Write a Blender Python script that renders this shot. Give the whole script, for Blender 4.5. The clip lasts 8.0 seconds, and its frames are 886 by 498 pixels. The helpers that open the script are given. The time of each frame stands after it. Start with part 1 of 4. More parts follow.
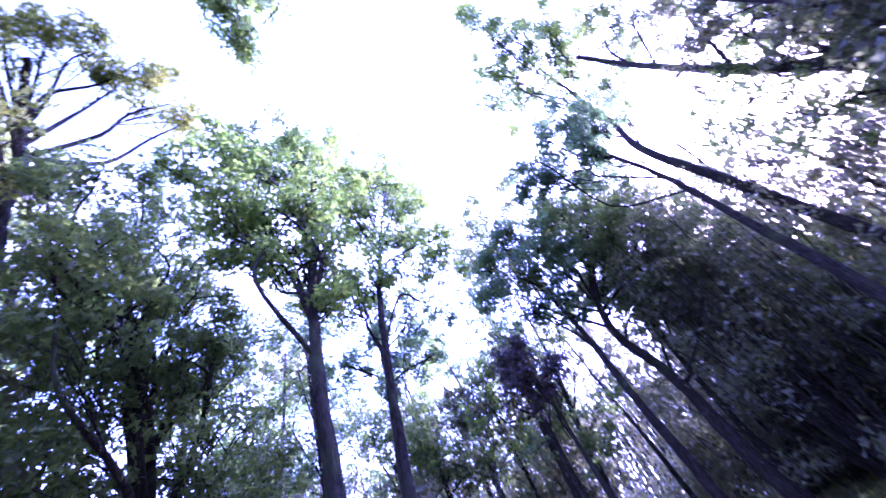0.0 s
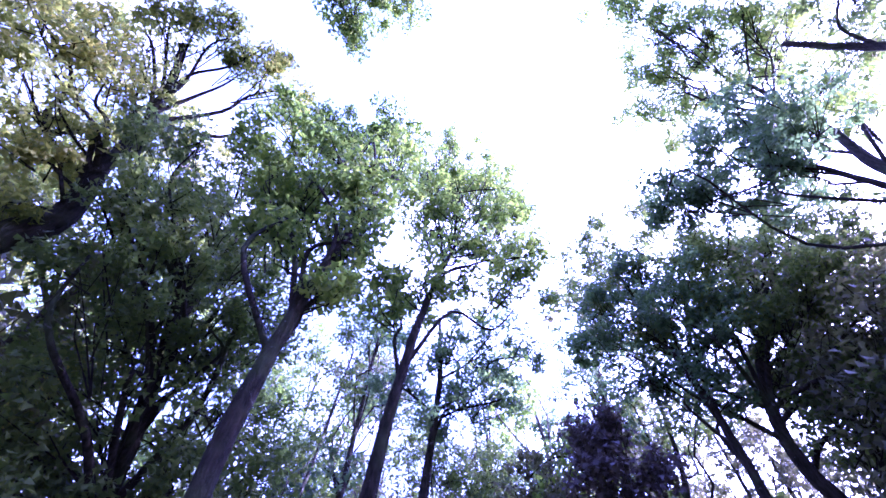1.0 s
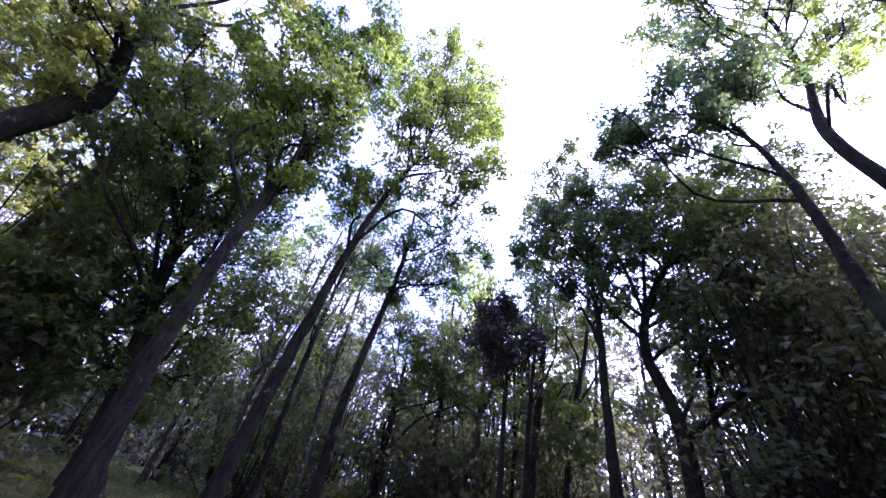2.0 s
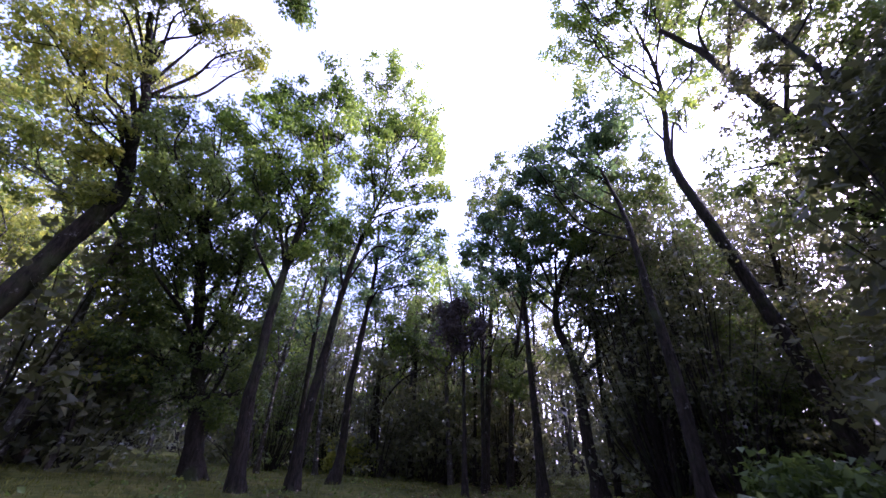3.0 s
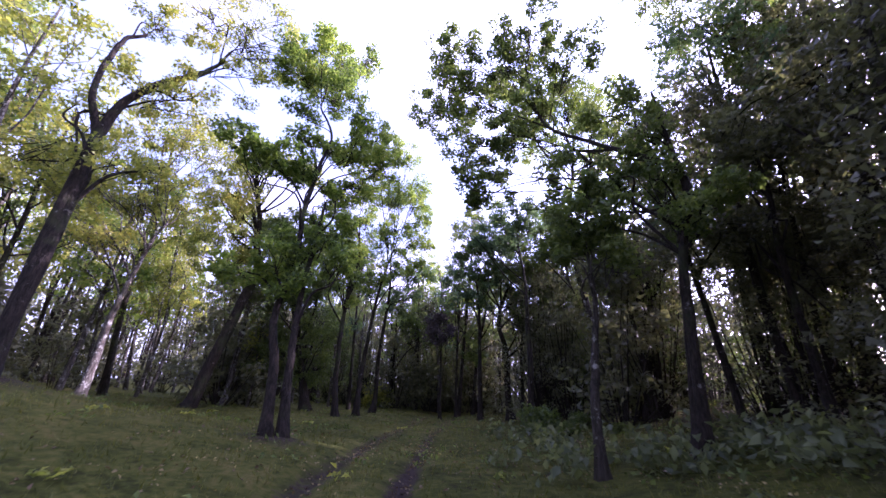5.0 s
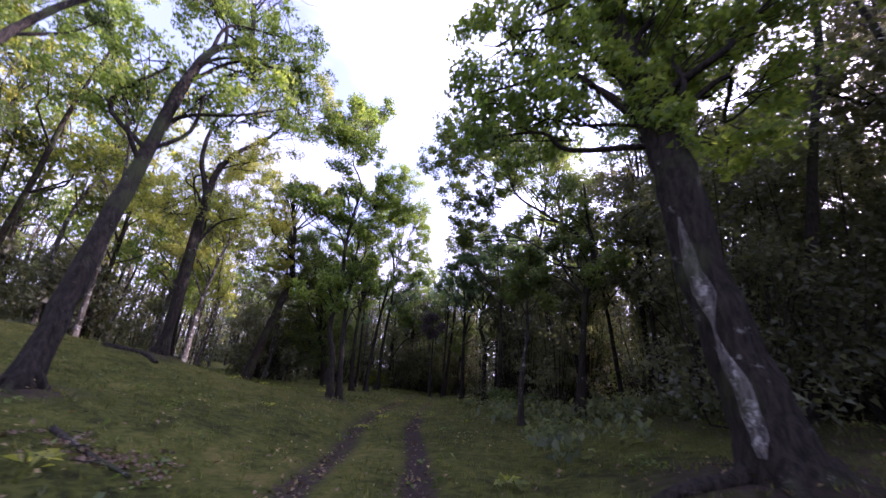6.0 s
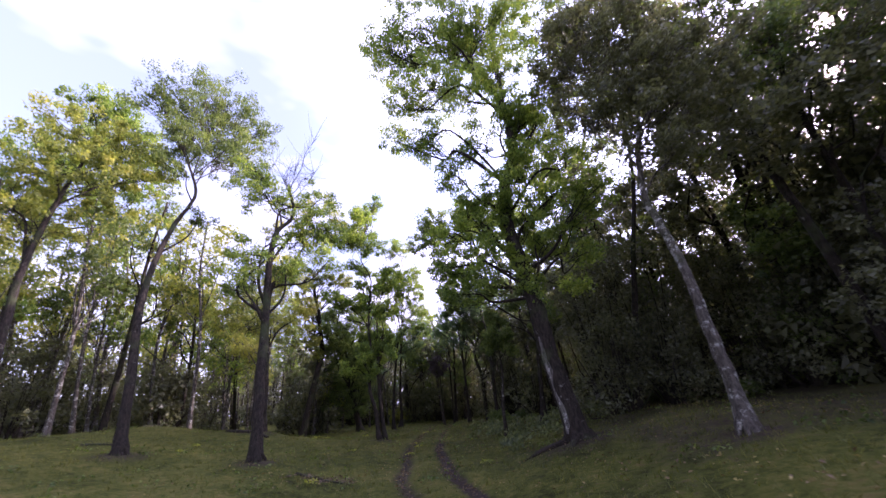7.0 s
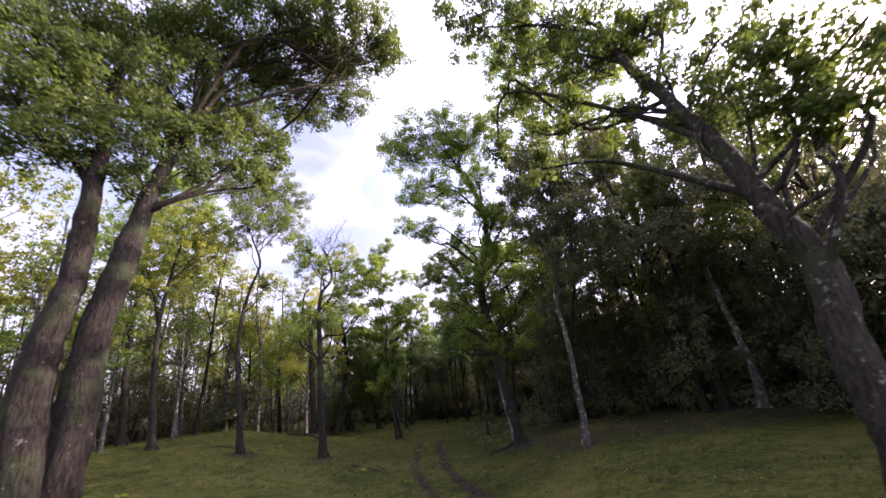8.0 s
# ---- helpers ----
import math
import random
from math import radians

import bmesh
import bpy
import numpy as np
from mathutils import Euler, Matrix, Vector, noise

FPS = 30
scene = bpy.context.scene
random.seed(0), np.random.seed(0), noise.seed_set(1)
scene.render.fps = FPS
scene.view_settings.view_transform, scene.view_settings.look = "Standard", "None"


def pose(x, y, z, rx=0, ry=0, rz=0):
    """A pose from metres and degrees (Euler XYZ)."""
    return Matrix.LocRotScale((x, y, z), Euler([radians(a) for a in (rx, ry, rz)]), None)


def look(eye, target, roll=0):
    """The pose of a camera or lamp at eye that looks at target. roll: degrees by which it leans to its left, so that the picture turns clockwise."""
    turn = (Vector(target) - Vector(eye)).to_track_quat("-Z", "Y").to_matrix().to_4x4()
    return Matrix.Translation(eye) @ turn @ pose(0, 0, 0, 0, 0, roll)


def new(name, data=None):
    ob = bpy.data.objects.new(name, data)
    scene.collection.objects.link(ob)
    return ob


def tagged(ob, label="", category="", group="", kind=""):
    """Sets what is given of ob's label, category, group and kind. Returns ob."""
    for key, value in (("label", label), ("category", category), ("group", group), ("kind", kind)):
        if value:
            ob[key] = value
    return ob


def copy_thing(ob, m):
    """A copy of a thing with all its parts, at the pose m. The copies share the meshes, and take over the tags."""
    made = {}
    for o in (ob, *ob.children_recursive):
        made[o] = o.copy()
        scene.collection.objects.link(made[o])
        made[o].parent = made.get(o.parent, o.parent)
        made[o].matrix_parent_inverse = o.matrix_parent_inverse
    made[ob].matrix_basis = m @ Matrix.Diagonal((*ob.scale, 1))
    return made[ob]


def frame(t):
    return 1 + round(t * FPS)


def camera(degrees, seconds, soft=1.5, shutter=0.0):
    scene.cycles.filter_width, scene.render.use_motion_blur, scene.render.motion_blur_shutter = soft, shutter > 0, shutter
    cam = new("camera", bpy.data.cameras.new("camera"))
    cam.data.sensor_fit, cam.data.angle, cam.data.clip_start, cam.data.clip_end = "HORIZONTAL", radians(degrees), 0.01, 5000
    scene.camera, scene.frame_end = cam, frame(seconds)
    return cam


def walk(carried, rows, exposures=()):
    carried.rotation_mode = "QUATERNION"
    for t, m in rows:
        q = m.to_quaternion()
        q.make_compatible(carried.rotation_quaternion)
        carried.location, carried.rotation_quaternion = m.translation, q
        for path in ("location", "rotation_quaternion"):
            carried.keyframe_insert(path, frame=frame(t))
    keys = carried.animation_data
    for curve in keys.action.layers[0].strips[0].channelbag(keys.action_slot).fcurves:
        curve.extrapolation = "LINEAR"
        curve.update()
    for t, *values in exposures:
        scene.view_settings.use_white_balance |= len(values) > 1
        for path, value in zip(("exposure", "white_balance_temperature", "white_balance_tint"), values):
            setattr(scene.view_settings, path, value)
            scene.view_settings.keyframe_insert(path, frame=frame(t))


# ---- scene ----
cam = camera(100.0, 8.0, shutter=0.15)
PATH = [
    (0, (-2.507, 32.365, 1.197), (-2.115, 33.737, 2.599), -29.9),
    (0.3, (-2.242, 33.121, 1.425), (-2.267, 34.299, 3.040), -10.7),
    (0.5, (-2.084, 33.493, 1.640), (-2.248, 34.650, 3.262), -7.6),
    (1, (-1.279, 33.755, 1.873), (-1.587, 34.889, 3.491), 3.5),
    (1.5, (-0.237, 33.616, 1.256), (-0.720, 35.017, 2.599), 14.1),
    (1.7, (0.105, 33.507, 1.021), (-0.406, 34.943, 2.316), 15.3),
    (2.8, (0.407, 30.465, 1.131), (0.180, 32.177, 2.140), 1.5),
    (3, (0.531, 29.893, 1.124), (0.313, 31.610, 2.126), 1.2),
    (3.5, (1.018, 28.235, 1.177), (0.782, 29.961, 2.160), 1.1),
    (4, (1.713, 26.538, 1.228), (1.484, 28.271, 2.199), -3.9),
    (4.2, (1.924, 25.680, 1.213), (1.674, 27.418, 2.170), -3.0),
    (4.5, (2.165, 24.388, 1.252), (1.906, 26.136, 2.189), -1.1),
    (4.7, (2.389, 23.592, 1.501), (2.111, 25.391, 2.330), -0.8),
    (5.8, (2.961, 19.115, 1.561), (2.659, 20.984, 2.204), 8.4),
    (6, (3.085, 18.090, 1.501), (2.827, 19.962, 2.159), 3.6),
    (6.5, (3.575, 15.314, 1.691), (3.344, 17.161, 2.423), -0.6),
    (7, (3.864, 12.178, 2.029), (3.679, 14.022, 2.781), -6.5),
    (7.5, (4.319, 8.973, 2.739), (4.158, 10.836, 3.447), -10.1),
    (8, (5.389, 5.910, 3.135), (5.163, 7.768, 3.840), -6.9),
]
# The film brightens and turns bluer towards the low sun.
EXPOSURES = [(0.0, 3.06, 4330, 90), (0.6, 2.96, 4330, 90), (1.1, 2.46, 4430, 86), (1.7, 2.11, 4800, 68), (3.0, 1.74, 5120, 60), (4.5, 1.76, 5160, 63), (6.0, 1.38, 5520, 55), (7.0, 1.34, 5700, 50), (8.0, 1.06, 6150, 43)]
walk(cam, [(t, look(eye, target, roll)) for t, eye, target, roll in PATH], EXPOSURES)

# ---- sky, sun and exposure ----
SUN = Vector((0.86, 0.355, 0.37)).normalized()
world = bpy.data.worlds.new("sky")
scene.world = world
world.use_nodes = True
wn, wl = world.node_tree.nodes, world.node_tree.links
wn.clear()
w_out = wn.new("ShaderNodeOutputWorld")
w_bg = wn.new("ShaderNodeBackground")
w_sky = wn.new("ShaderNodeTexSky")
w_sky.sky_type = "NISHITA"
w_sky.sun_disc = False
w_sky.sun_elevation = math.asin(SUN.z)
w_sky.sun_rotation = math.atan2(SUN.x, SUN.y)
w_sky.air_density, w_sky.dust_density = 1.2, 2.0
w_co = wn.new("ShaderNodeTexCoord")
w_map = wn.new("ShaderNodeMapping")
w_map.inputs["Scale"].default_value = (1.0, 1.0, 2.2)
w_noise = wn.new("ShaderNodeTexNoise")
w_noise.inputs["Scale"].default_value = 1.9
w_noise.inputs["Detail"].default_value = 4.0
w_noise.inputs["Roughness"].default_value = 0.55
w_ramp = wn.new("ShaderNodeValToRGB")
w_ramp.color_ramp.elements[0].position, w_ramp.color_ramp.elements[1].position = 0.46, 0.7
w_mix = wn.new("ShaderNodeMix")
w_mix.data_type = "RGBA"
w_mix.inputs["B"].default_value = (6.7, 7.0, 7.7, 1)
w_add = wn.new("ShaderNodeMix")
w_add.data_type, w_add.blend_type = "RGBA", "MULTIPLY"
w_add.inputs["Factor"].default_value = 1.0
w_add.inputs["B"].default_value = (1.9, 1.6, 1.3, 1)
wl.new(w_co.outputs["Generated"], w_map.inputs["Vector"])
wl.new(w_map.outputs["Vector"], w_noise.inputs["Vector"])
wl.new(w_noise.outputs["Fac"], w_ramp.inputs["Fac"])
wl.new(w_sky.outputs["Color"], w_add.inputs["A"])
w_haze = wn.new("ShaderNodeMix")
w_haze.data_type = "RGBA"
w_haze.inputs["Factor"].default_value = 0.6
w_haze.inputs["B"].default_value = (3.0, 3.8, 5.1, 1)
wl.new(w_add.outputs["Result"], w_haze.inputs["A"])
wl.new(w_haze.outputs["Result"], w_mix.inputs["A"])
wl.new(w_ramp.outputs["Color"], w_mix.inputs["Factor"])
# Thin cloud glows round the sun.
w_dot = wn.new("ShaderNodeVectorMath")
w_dot.operation = "DOT_PRODUCT"
w_dot.inputs[1].default_value = SUN
w_glow = wn.new("ShaderNodeMapRange")
w_glow.interpolation_type = "SMOOTHSTEP"
w_glow.inputs["From Min"].default_value, w_glow.inputs["From Max"].default_value = 0.1, 1.0
w_glow.inputs["To Min"].default_value, w_glow.inputs["To Max"].default_value = 1.0, 3.6
w_bright = wn.new("ShaderNodeVectorMath")
w_bright.operation = "SCALE"
wl.new(w_co.outputs["Generated"], w_dot.inputs[0])
wl.new(w_dot.outputs["Value"], w_glow.inputs["Value"])
wl.new(w_mix.outputs["Result"], w_bright.inputs[0])
wl.new(w_glow.outputs["Result"], w_bright.inputs["Scale"])
wl.new(w_bright.outputs["Vector"], w_bg.inputs["Color"])
w_bg.inputs["Strength"].default_value = 0.1208
wl.new(w_bg.outputs["Background"], w_out.inputs["Surface"])

sun_data = bpy.data.lights.new("sun", "SUN")
sun_data.energy, sun_data.angle, sun_data.color = 5.0, radians(0.6), (1.0, 0.93, 0.8)
sun = new("sun", sun_data)
sun.matrix_world = look(SUN * 60, (0, 0, 0))


# ---- materials ----
def node_material(name):
    m = bpy.data.materials.new(name)
    m.use_nodes = True
    m.node_tree.nodes.clear()
    return m, m.node_tree.nodes, m.node_tree.links


def ramp(nodes, stops):
    r = nodes.new("ShaderNodeValToRGB")
    while len(r.color_ramp.elements) < len(stops):
        r.color_ramp.elements.new(0.5)
    for e, (p, c) in zip(r.color_ramp.elements, stops):
        e.position, e.color = p, (*c, 1)
    return r


def noise_node(nodes, links, scale, detail=4.0, rough=0.55, source=None):
    n = nodes.new("ShaderNodeTexNoise")
    n.inputs["Scale"].default_value, n.inputs["Detail"].default_value, n.inputs["Roughness"].default_value = scale, detail, rough
    if source:
        links.new(source, n.inputs["Vector"])
    return n


def leaf_material(name, dark, mid, light, through_light=0.45):
    """Leaf blades: colour varies leaf by leaf and in patches; light passes through."""
    m, n, l = node_material(name)
    geo = n.new("ShaderNodeNewGeometry")
    patch = noise_node(n, l, 0.45, 3.0, 0.5, geo.outputs["Position"])
    mixf = n.new("ShaderNodeMath")
    mixf.operation = "MULTIPLY_ADD"
    mixf.inputs[1].default_value = 0.55
    l.new(geo.outputs["Random Per Island"], mixf.inputs[0])
    half = n.new("ShaderNodeMath")
    half.operation = "MULTIPLY_ADD"
    half.inputs[1].default_value, half.inputs[2].default_value = 1.3, -0.42
    l.new(patch.outputs["Fac"], half.inputs[0])
    l.new(half.outputs[0], mixf.inputs[2])
    r = ramp(n, [(0.08, dark), (0.5, mid), (0.95, light)])
    l.new(mixf.outputs[0], r.inputs["Fac"])
    body = n.new("ShaderNodeBsdfPrincipled")
    body.inputs["Roughness"].default_value = 0.48
    body.inputs["Specular IOR Level"].default_value = 0.35
    glow = n.new("ShaderNodeBsdfTranslucent")
    tint = n.new("ShaderNodeMix")
    tint.data_type, tint.blend_type = "RGBA", "MULTIPLY"
    tint.inputs["Factor"].default_value = 1.0
    tint.inputs["B"].default_value = (1.85, 1.8, 0.95, 1)
    l.new(r.outputs["Color"], tint.inputs["A"])
    l.new(r.outputs["Color"], body.inputs["Base Color"])
    l.new(tint.outputs["Result"], glow.inputs["Color"])
    mix = n.new("ShaderNodeMixShader")
    mix.inputs["Fac"].default_value = through_light
    l.new(body.outputs[0], mix.inputs[1])
    l.new(glow.outputs[0], mix.inputs[2])
    out = n.new("ShaderNodeOutputMaterial")
    l.new(mix.outputs[0], out.inputs["Surface"])
    return m


def bark_material(name, dark, mid, lichen, cover):
    """Rough bark with moss and pale lichen patches; cover: 0 to 1, how much lichen."""
    m, n, l = node_material(name)
    co = n.new("ShaderNodeTexCoord")
    stretch = n.new("ShaderNodeMapping")
    stretch.inputs["Scale"].default_value = (1, 1, 0.25)
    l.new(co.outputs["Object"], stretch.inputs["Vector"])
    ridges = noise_node(n, l, 22.0, 5.0, 0.65, stretch.outputs["Vector"])
    base = ramp(n, [(0.38, dark), (0.63, mid)])
    l.new(ridges.outputs["Fac"], base.inputs["Fac"])
    patch = noise_node(n, l, 5.5, 7.0, 0.75, co.outputs["Object"])
    where = ramp(n, [(0.66 - 0.3 * cover, (0, 0, 0)), (0.72 - 0.26 * cover, (1, 1, 1))])
    l.new(patch.outputs["Fac"], where.inputs["Fac"])
    mossy = noise_node(n, l, 1.1, 4.0, 0.6, co.outputs["Object"])
    moss_at = ramp(n, [(0.5, (0, 0, 0)), (0.64, (0.7, 0.7, 0.7))])
    l.new(mossy.outputs["Fac"], moss_at.inputs["Fac"])
    a = n.new("ShaderNodeMix")
    a.data_type = "RGBA"
    a.inputs["B"].default_value = (0.045, 0.06, 0.02, 1)
    l.new(moss_at.outputs["Color"], a.inputs["Factor"])
    l.new(base.outputs["Color"], a.inputs["A"])
    b = n.new("ShaderNodeMix")
    b.data_type = "RGBA"
    b.inputs["B"].default_value = (*lichen, 1)
    l.new(where.outputs["Color"], b.inputs["Factor"])
    l.new(a.outputs["Result"], b.inputs["A"])
    bump = n.new("ShaderNodeBump")
    bump.inputs["Strength"].default_value, bump.inputs["Distance"].default_value = 1.0, 0.06
    l.new(ridges.outputs["Fac"], bump.inputs["Height"])
    body = n.new("ShaderNodeBsdfPrincipled")
    body.inputs["Roughness"].default_value = 0.9
    body.inputs["Specular IOR Level"].default_value = 0.2
    l.new(b.outputs["Result"], body.inputs["Base Color"])
    l.new(bump.outputs["Normal"], body.inputs["Normal"])
    out = n.new("ShaderNodeOutputMaterial")
    l.new(body.outputs[0], out.inputs["Surface"])
    return m


def ground_material():
    """Short mown grass with dappled sun painted into its tone, and bare soil where the rut, litter and tree-shade masks
    say so.
    """
    m, n, l = node_material("grass_and_soil")
    geo = n.new("ShaderNodeNewGeometry")
    pos = geo.outputs["Position"]
    fine = noise_node(n, l, 9.0, 8.0, 0.7, pos)
    wide = noise_node(n, l, 0.35, 4.0, 0.6, pos)
    grass = ramp(n, [(0.39, (0.014, 0.015, 0.004)), (0.46, (0.034, 0.04, 0.006)), (0.53, (0.068, 0.075, 0.012)), (0.62, (0.13, 0.105, 0.03))])
    mixn = n.new("ShaderNodeMath")
    mixn.operation = "MULTIPLY_ADD"
    mixn.inputs[1].default_value = 0.46
    l.new(fine.outputs["Fac"], mixn.inputs[0])
    # Tuft tone; together with the wide noise it paints sunlit patches into the grass.
    tufts = noise_node(n, l, 2.6, 5.0, 0.65, pos)
    w1 = n.new("ShaderNodeMath")
    w1.operation = "MULTIPLY"
    w1.inputs[1].default_value = 0.3
    l.new(tufts.outputs["Fac"], w1.inputs[0])
    w2 = n.new("ShaderNodeMath")
    w2.operation = "MULTIPLY_ADD"
    w2.inputs[1].default_value = 0.26
    l.new(wide.outputs["Fac"], w2.inputs[0])
    l.new(w1.outputs[0], w2.inputs[2])
    l.new(w2.outputs[0], mixn.inputs[2])
    l.new(mixn.outputs[0], grass.inputs["Fac"])
    soil_n = noise_node(n, l, 14.0, 8.0, 0.75, pos)
    soil = ramp(n, [(0.3, (0.014, 0.01, 0.008)), (0.55, (0.04, 0.028, 0.022)), (0.75, (0.1, 0.07, 0.052))])
    l.new(soil_n.outputs["Fac"], soil.inputs["Fac"])
    mask = n.new("ShaderNodeAttribute")
    mask.attribute_name = "bare"
    edge = n.new("ShaderNodeMath")
    edge.operation = "MULTIPLY_ADD"
    edge.inputs[1].default_value, edge.inputs[2].default_value = 1.6, -0.8
    l.new(fine.outputs["Fac"], edge.inputs[0])
    add = n.new("ShaderNodeMath")
    add.operation = "ADD"
    add.use_clamp = True
    l.new(edge.outputs[0], add.inputs[0])
    l.new(mask.outputs["Fac"], add.inputs[1])
    sharp = ramp(n, [(0.35, (0, 0, 0)), (0.7, (1, 1, 1))])
    l.new(add.outputs[0], sharp.inputs["Fac"])
    mix = n.new("ShaderNodeMix")
    mix.data_type = "RGBA"
    l.new(sharp.outputs["Color"], mix.inputs["Factor"])
    l.new(grass.outputs["Color"], mix.inputs["A"])
    l.new(soil.outputs["Color"], mix.inputs["B"])
    bump = n.new("ShaderNodeBump")
    bump.inputs["Strength"].default_value, bump.inputs["Distance"].default_value = 0.9, 0.05
    l.new(fine.outputs["Fac"], bump.inputs["Height"])
    body = n.new("ShaderNodeBsdfPrincipled")
    body.inputs["Roughness"].default_value = 0.95
    body.inputs["Specular IOR Level"].default_value = 0.1
    l.new(mix.outputs["Result"], body.inputs["Base Color"])
    l.new(bump.outputs["Normal"], body.inputs["Normal"])
    out = n.new("ShaderNodeOutputMaterial")
    l.new(body.outputs[0], out.inputs["Surface"])
    return m


# Bright and yellow have sunlight mixed into their colour; dark has the wood's shade.
LEAF = {
    "bright": leaf_material("leaf_fresh_green", (0.045, 0.08, 0.02), (0.125, 0.19, 0.035), (0.24, 0.3, 0.055), 0.56),
    "yellow": leaf_material("leaf_yellow_green", (0.07, 0.095, 0.025), (0.19, 0.22, 0.045), (0.33, 0.32, 0.07), 0.58),
    "mid": leaf_material("leaf_green", (0.038, 0.06, 0.02), (0.085, 0.125, 0.034), (0.15, 0.195, 0.05), 0.5),
    "grey": leaf_material("leaf_grey_green", (0.05, 0.068, 0.036), (0.11, 0.135, 0.065), (0.18, 0.21, 0.09), 0.52),
    "teal": leaf_material("leaf_blue_green", (0.03, 0.06, 0.033), (0.07, 0.12, 0.062), (0.12, 0.19, 0.085), 0.5),
    "dark": leaf_material("leaf_shaded_green", (0.046, 0.05, 0.03), (0.096, 0.104, 0.055), (0.15, 0.162, 0.08), 0.42),
    "purple": leaf_material("leaf_purple_brown", (0.025, 0.018, 0.022), (0.055, 0.042, 0.05), (0.09, 0.08, 0.065), 0.3),
}
BARK = bark_material("bark_brown", (0.011, 0.0085, 0.0055), (0.038, 0.03, 0.021), (0.17, 0.165, 0.135), 0.16)
BARK_PALE = bark_material("bark_lichen", (0.036, 0.031, 0.023), (0.115, 0.1, 0.078), (0.32, 0.32, 0.27), 0.42)
BARK_MOTTLED = bark_material("bark_mottled", (0.02, 0.017, 0.012), (0.066, 0.055, 0.04), (0.25, 0.245, 0.2), 0.28)
BARK_BARE = bark_material("bark_stripped", (0.04, 0.036, 0.03), (0.17, 0.155, 0.13), (0.32, 0.31, 0.27), 0.36)
GROUND = ground_material()
BLADE = leaf_material("grass_blade", (0.036, 0.048, 0.007), (0.085, 0.1, 0.013), (0.17, 0.16, 0.035), 0.3)
DEAD_LEAF = leaf_material("dead_leaf", (0.03, 0.018, 0.01), (0.085, 0.05, 0.028), (0.16, 0.1, 0.055), 0.1)
LITTER = leaf_material("leaf_litter", (0.05, 0.03, 0.015), (0.14, 0.09, 0.04), (0.3, 0.24, 0.07), 0.1)


# ---- shape helpers ----
def mesh_from(name, verts, faces, material, smooth=False):
    me = bpy.data.meshes.new(name)
    me.from_pydata(verts, [], faces)
    me.materials.append(material)
    if smooth:
        me.polygons.foreach_set("use_smooth", [True] * len(me.polygons))
    me.update()
    return me


def child(name, me, parent, label="", kind=""):
    ob = new(name, me)
    ob.parent = parent
    return tagged(ob, label, kind=kind)


def spline(points, steps):
    """A smooth line through a few points, evenly split."""
    p = [Vector(q) for q in points]
    p = [p[0] * 2 - p[1]] + p + [p[-1] * 2 - p[-2]]
    line = []
    for i in range(1, len(p) - 2):
        for s in range(steps):
            u = s / steps
            a, b, c, d = p[i - 1], p[i], p[i + 1], p[i + 2]
            line.append(0.5 * (2 * b + (c - a) * u + (2 * a - 5 * b + 4 * c - d) * u * u + (3 * b - a - 3 * c + d) * u**3))
    return line + [p[-2].copy()]


def tube(verts, faces, line, radii, sides, rough=0.0, seed=0.0):
    """Adds a closed tapered tube along a line."""
    start = len(verts)
    for i, c in enumerate(line):
        way = (line[min(i + 1, len(line) - 1)] - line[max(i - 1, 0)]).normalized()
        side = way.cross(Vector((0.31, 0.93, 0.2))).normalized()
        up = way.cross(side)
        for k in range(sides):
            a = 2 * math.pi * k / sides
            r = radii[i]
            if rough:
                r *= 1 + rough * noise.noise(Vector((math.cos(a) * 1.3 + seed, math.sin(a) * 1.3, c.z * 0.9 + c.x)))
            verts.append(c + r * (math.cos(a) * side + math.sin(a) * up))
    for i in range(len(line) - 1):
        for k in range(sides):
            a, b = start + i * sides + k, start + i * sides + (k + 1) % sides
            faces.append((a, b, b + sides, a + sides))
    verts.append(line[-1])
    tip, last = len(verts) - 1, start + (len(line) - 1) * sides
    for k in range(sides):
        faces.append((last + k, last + (k + 1) % sides, tip))


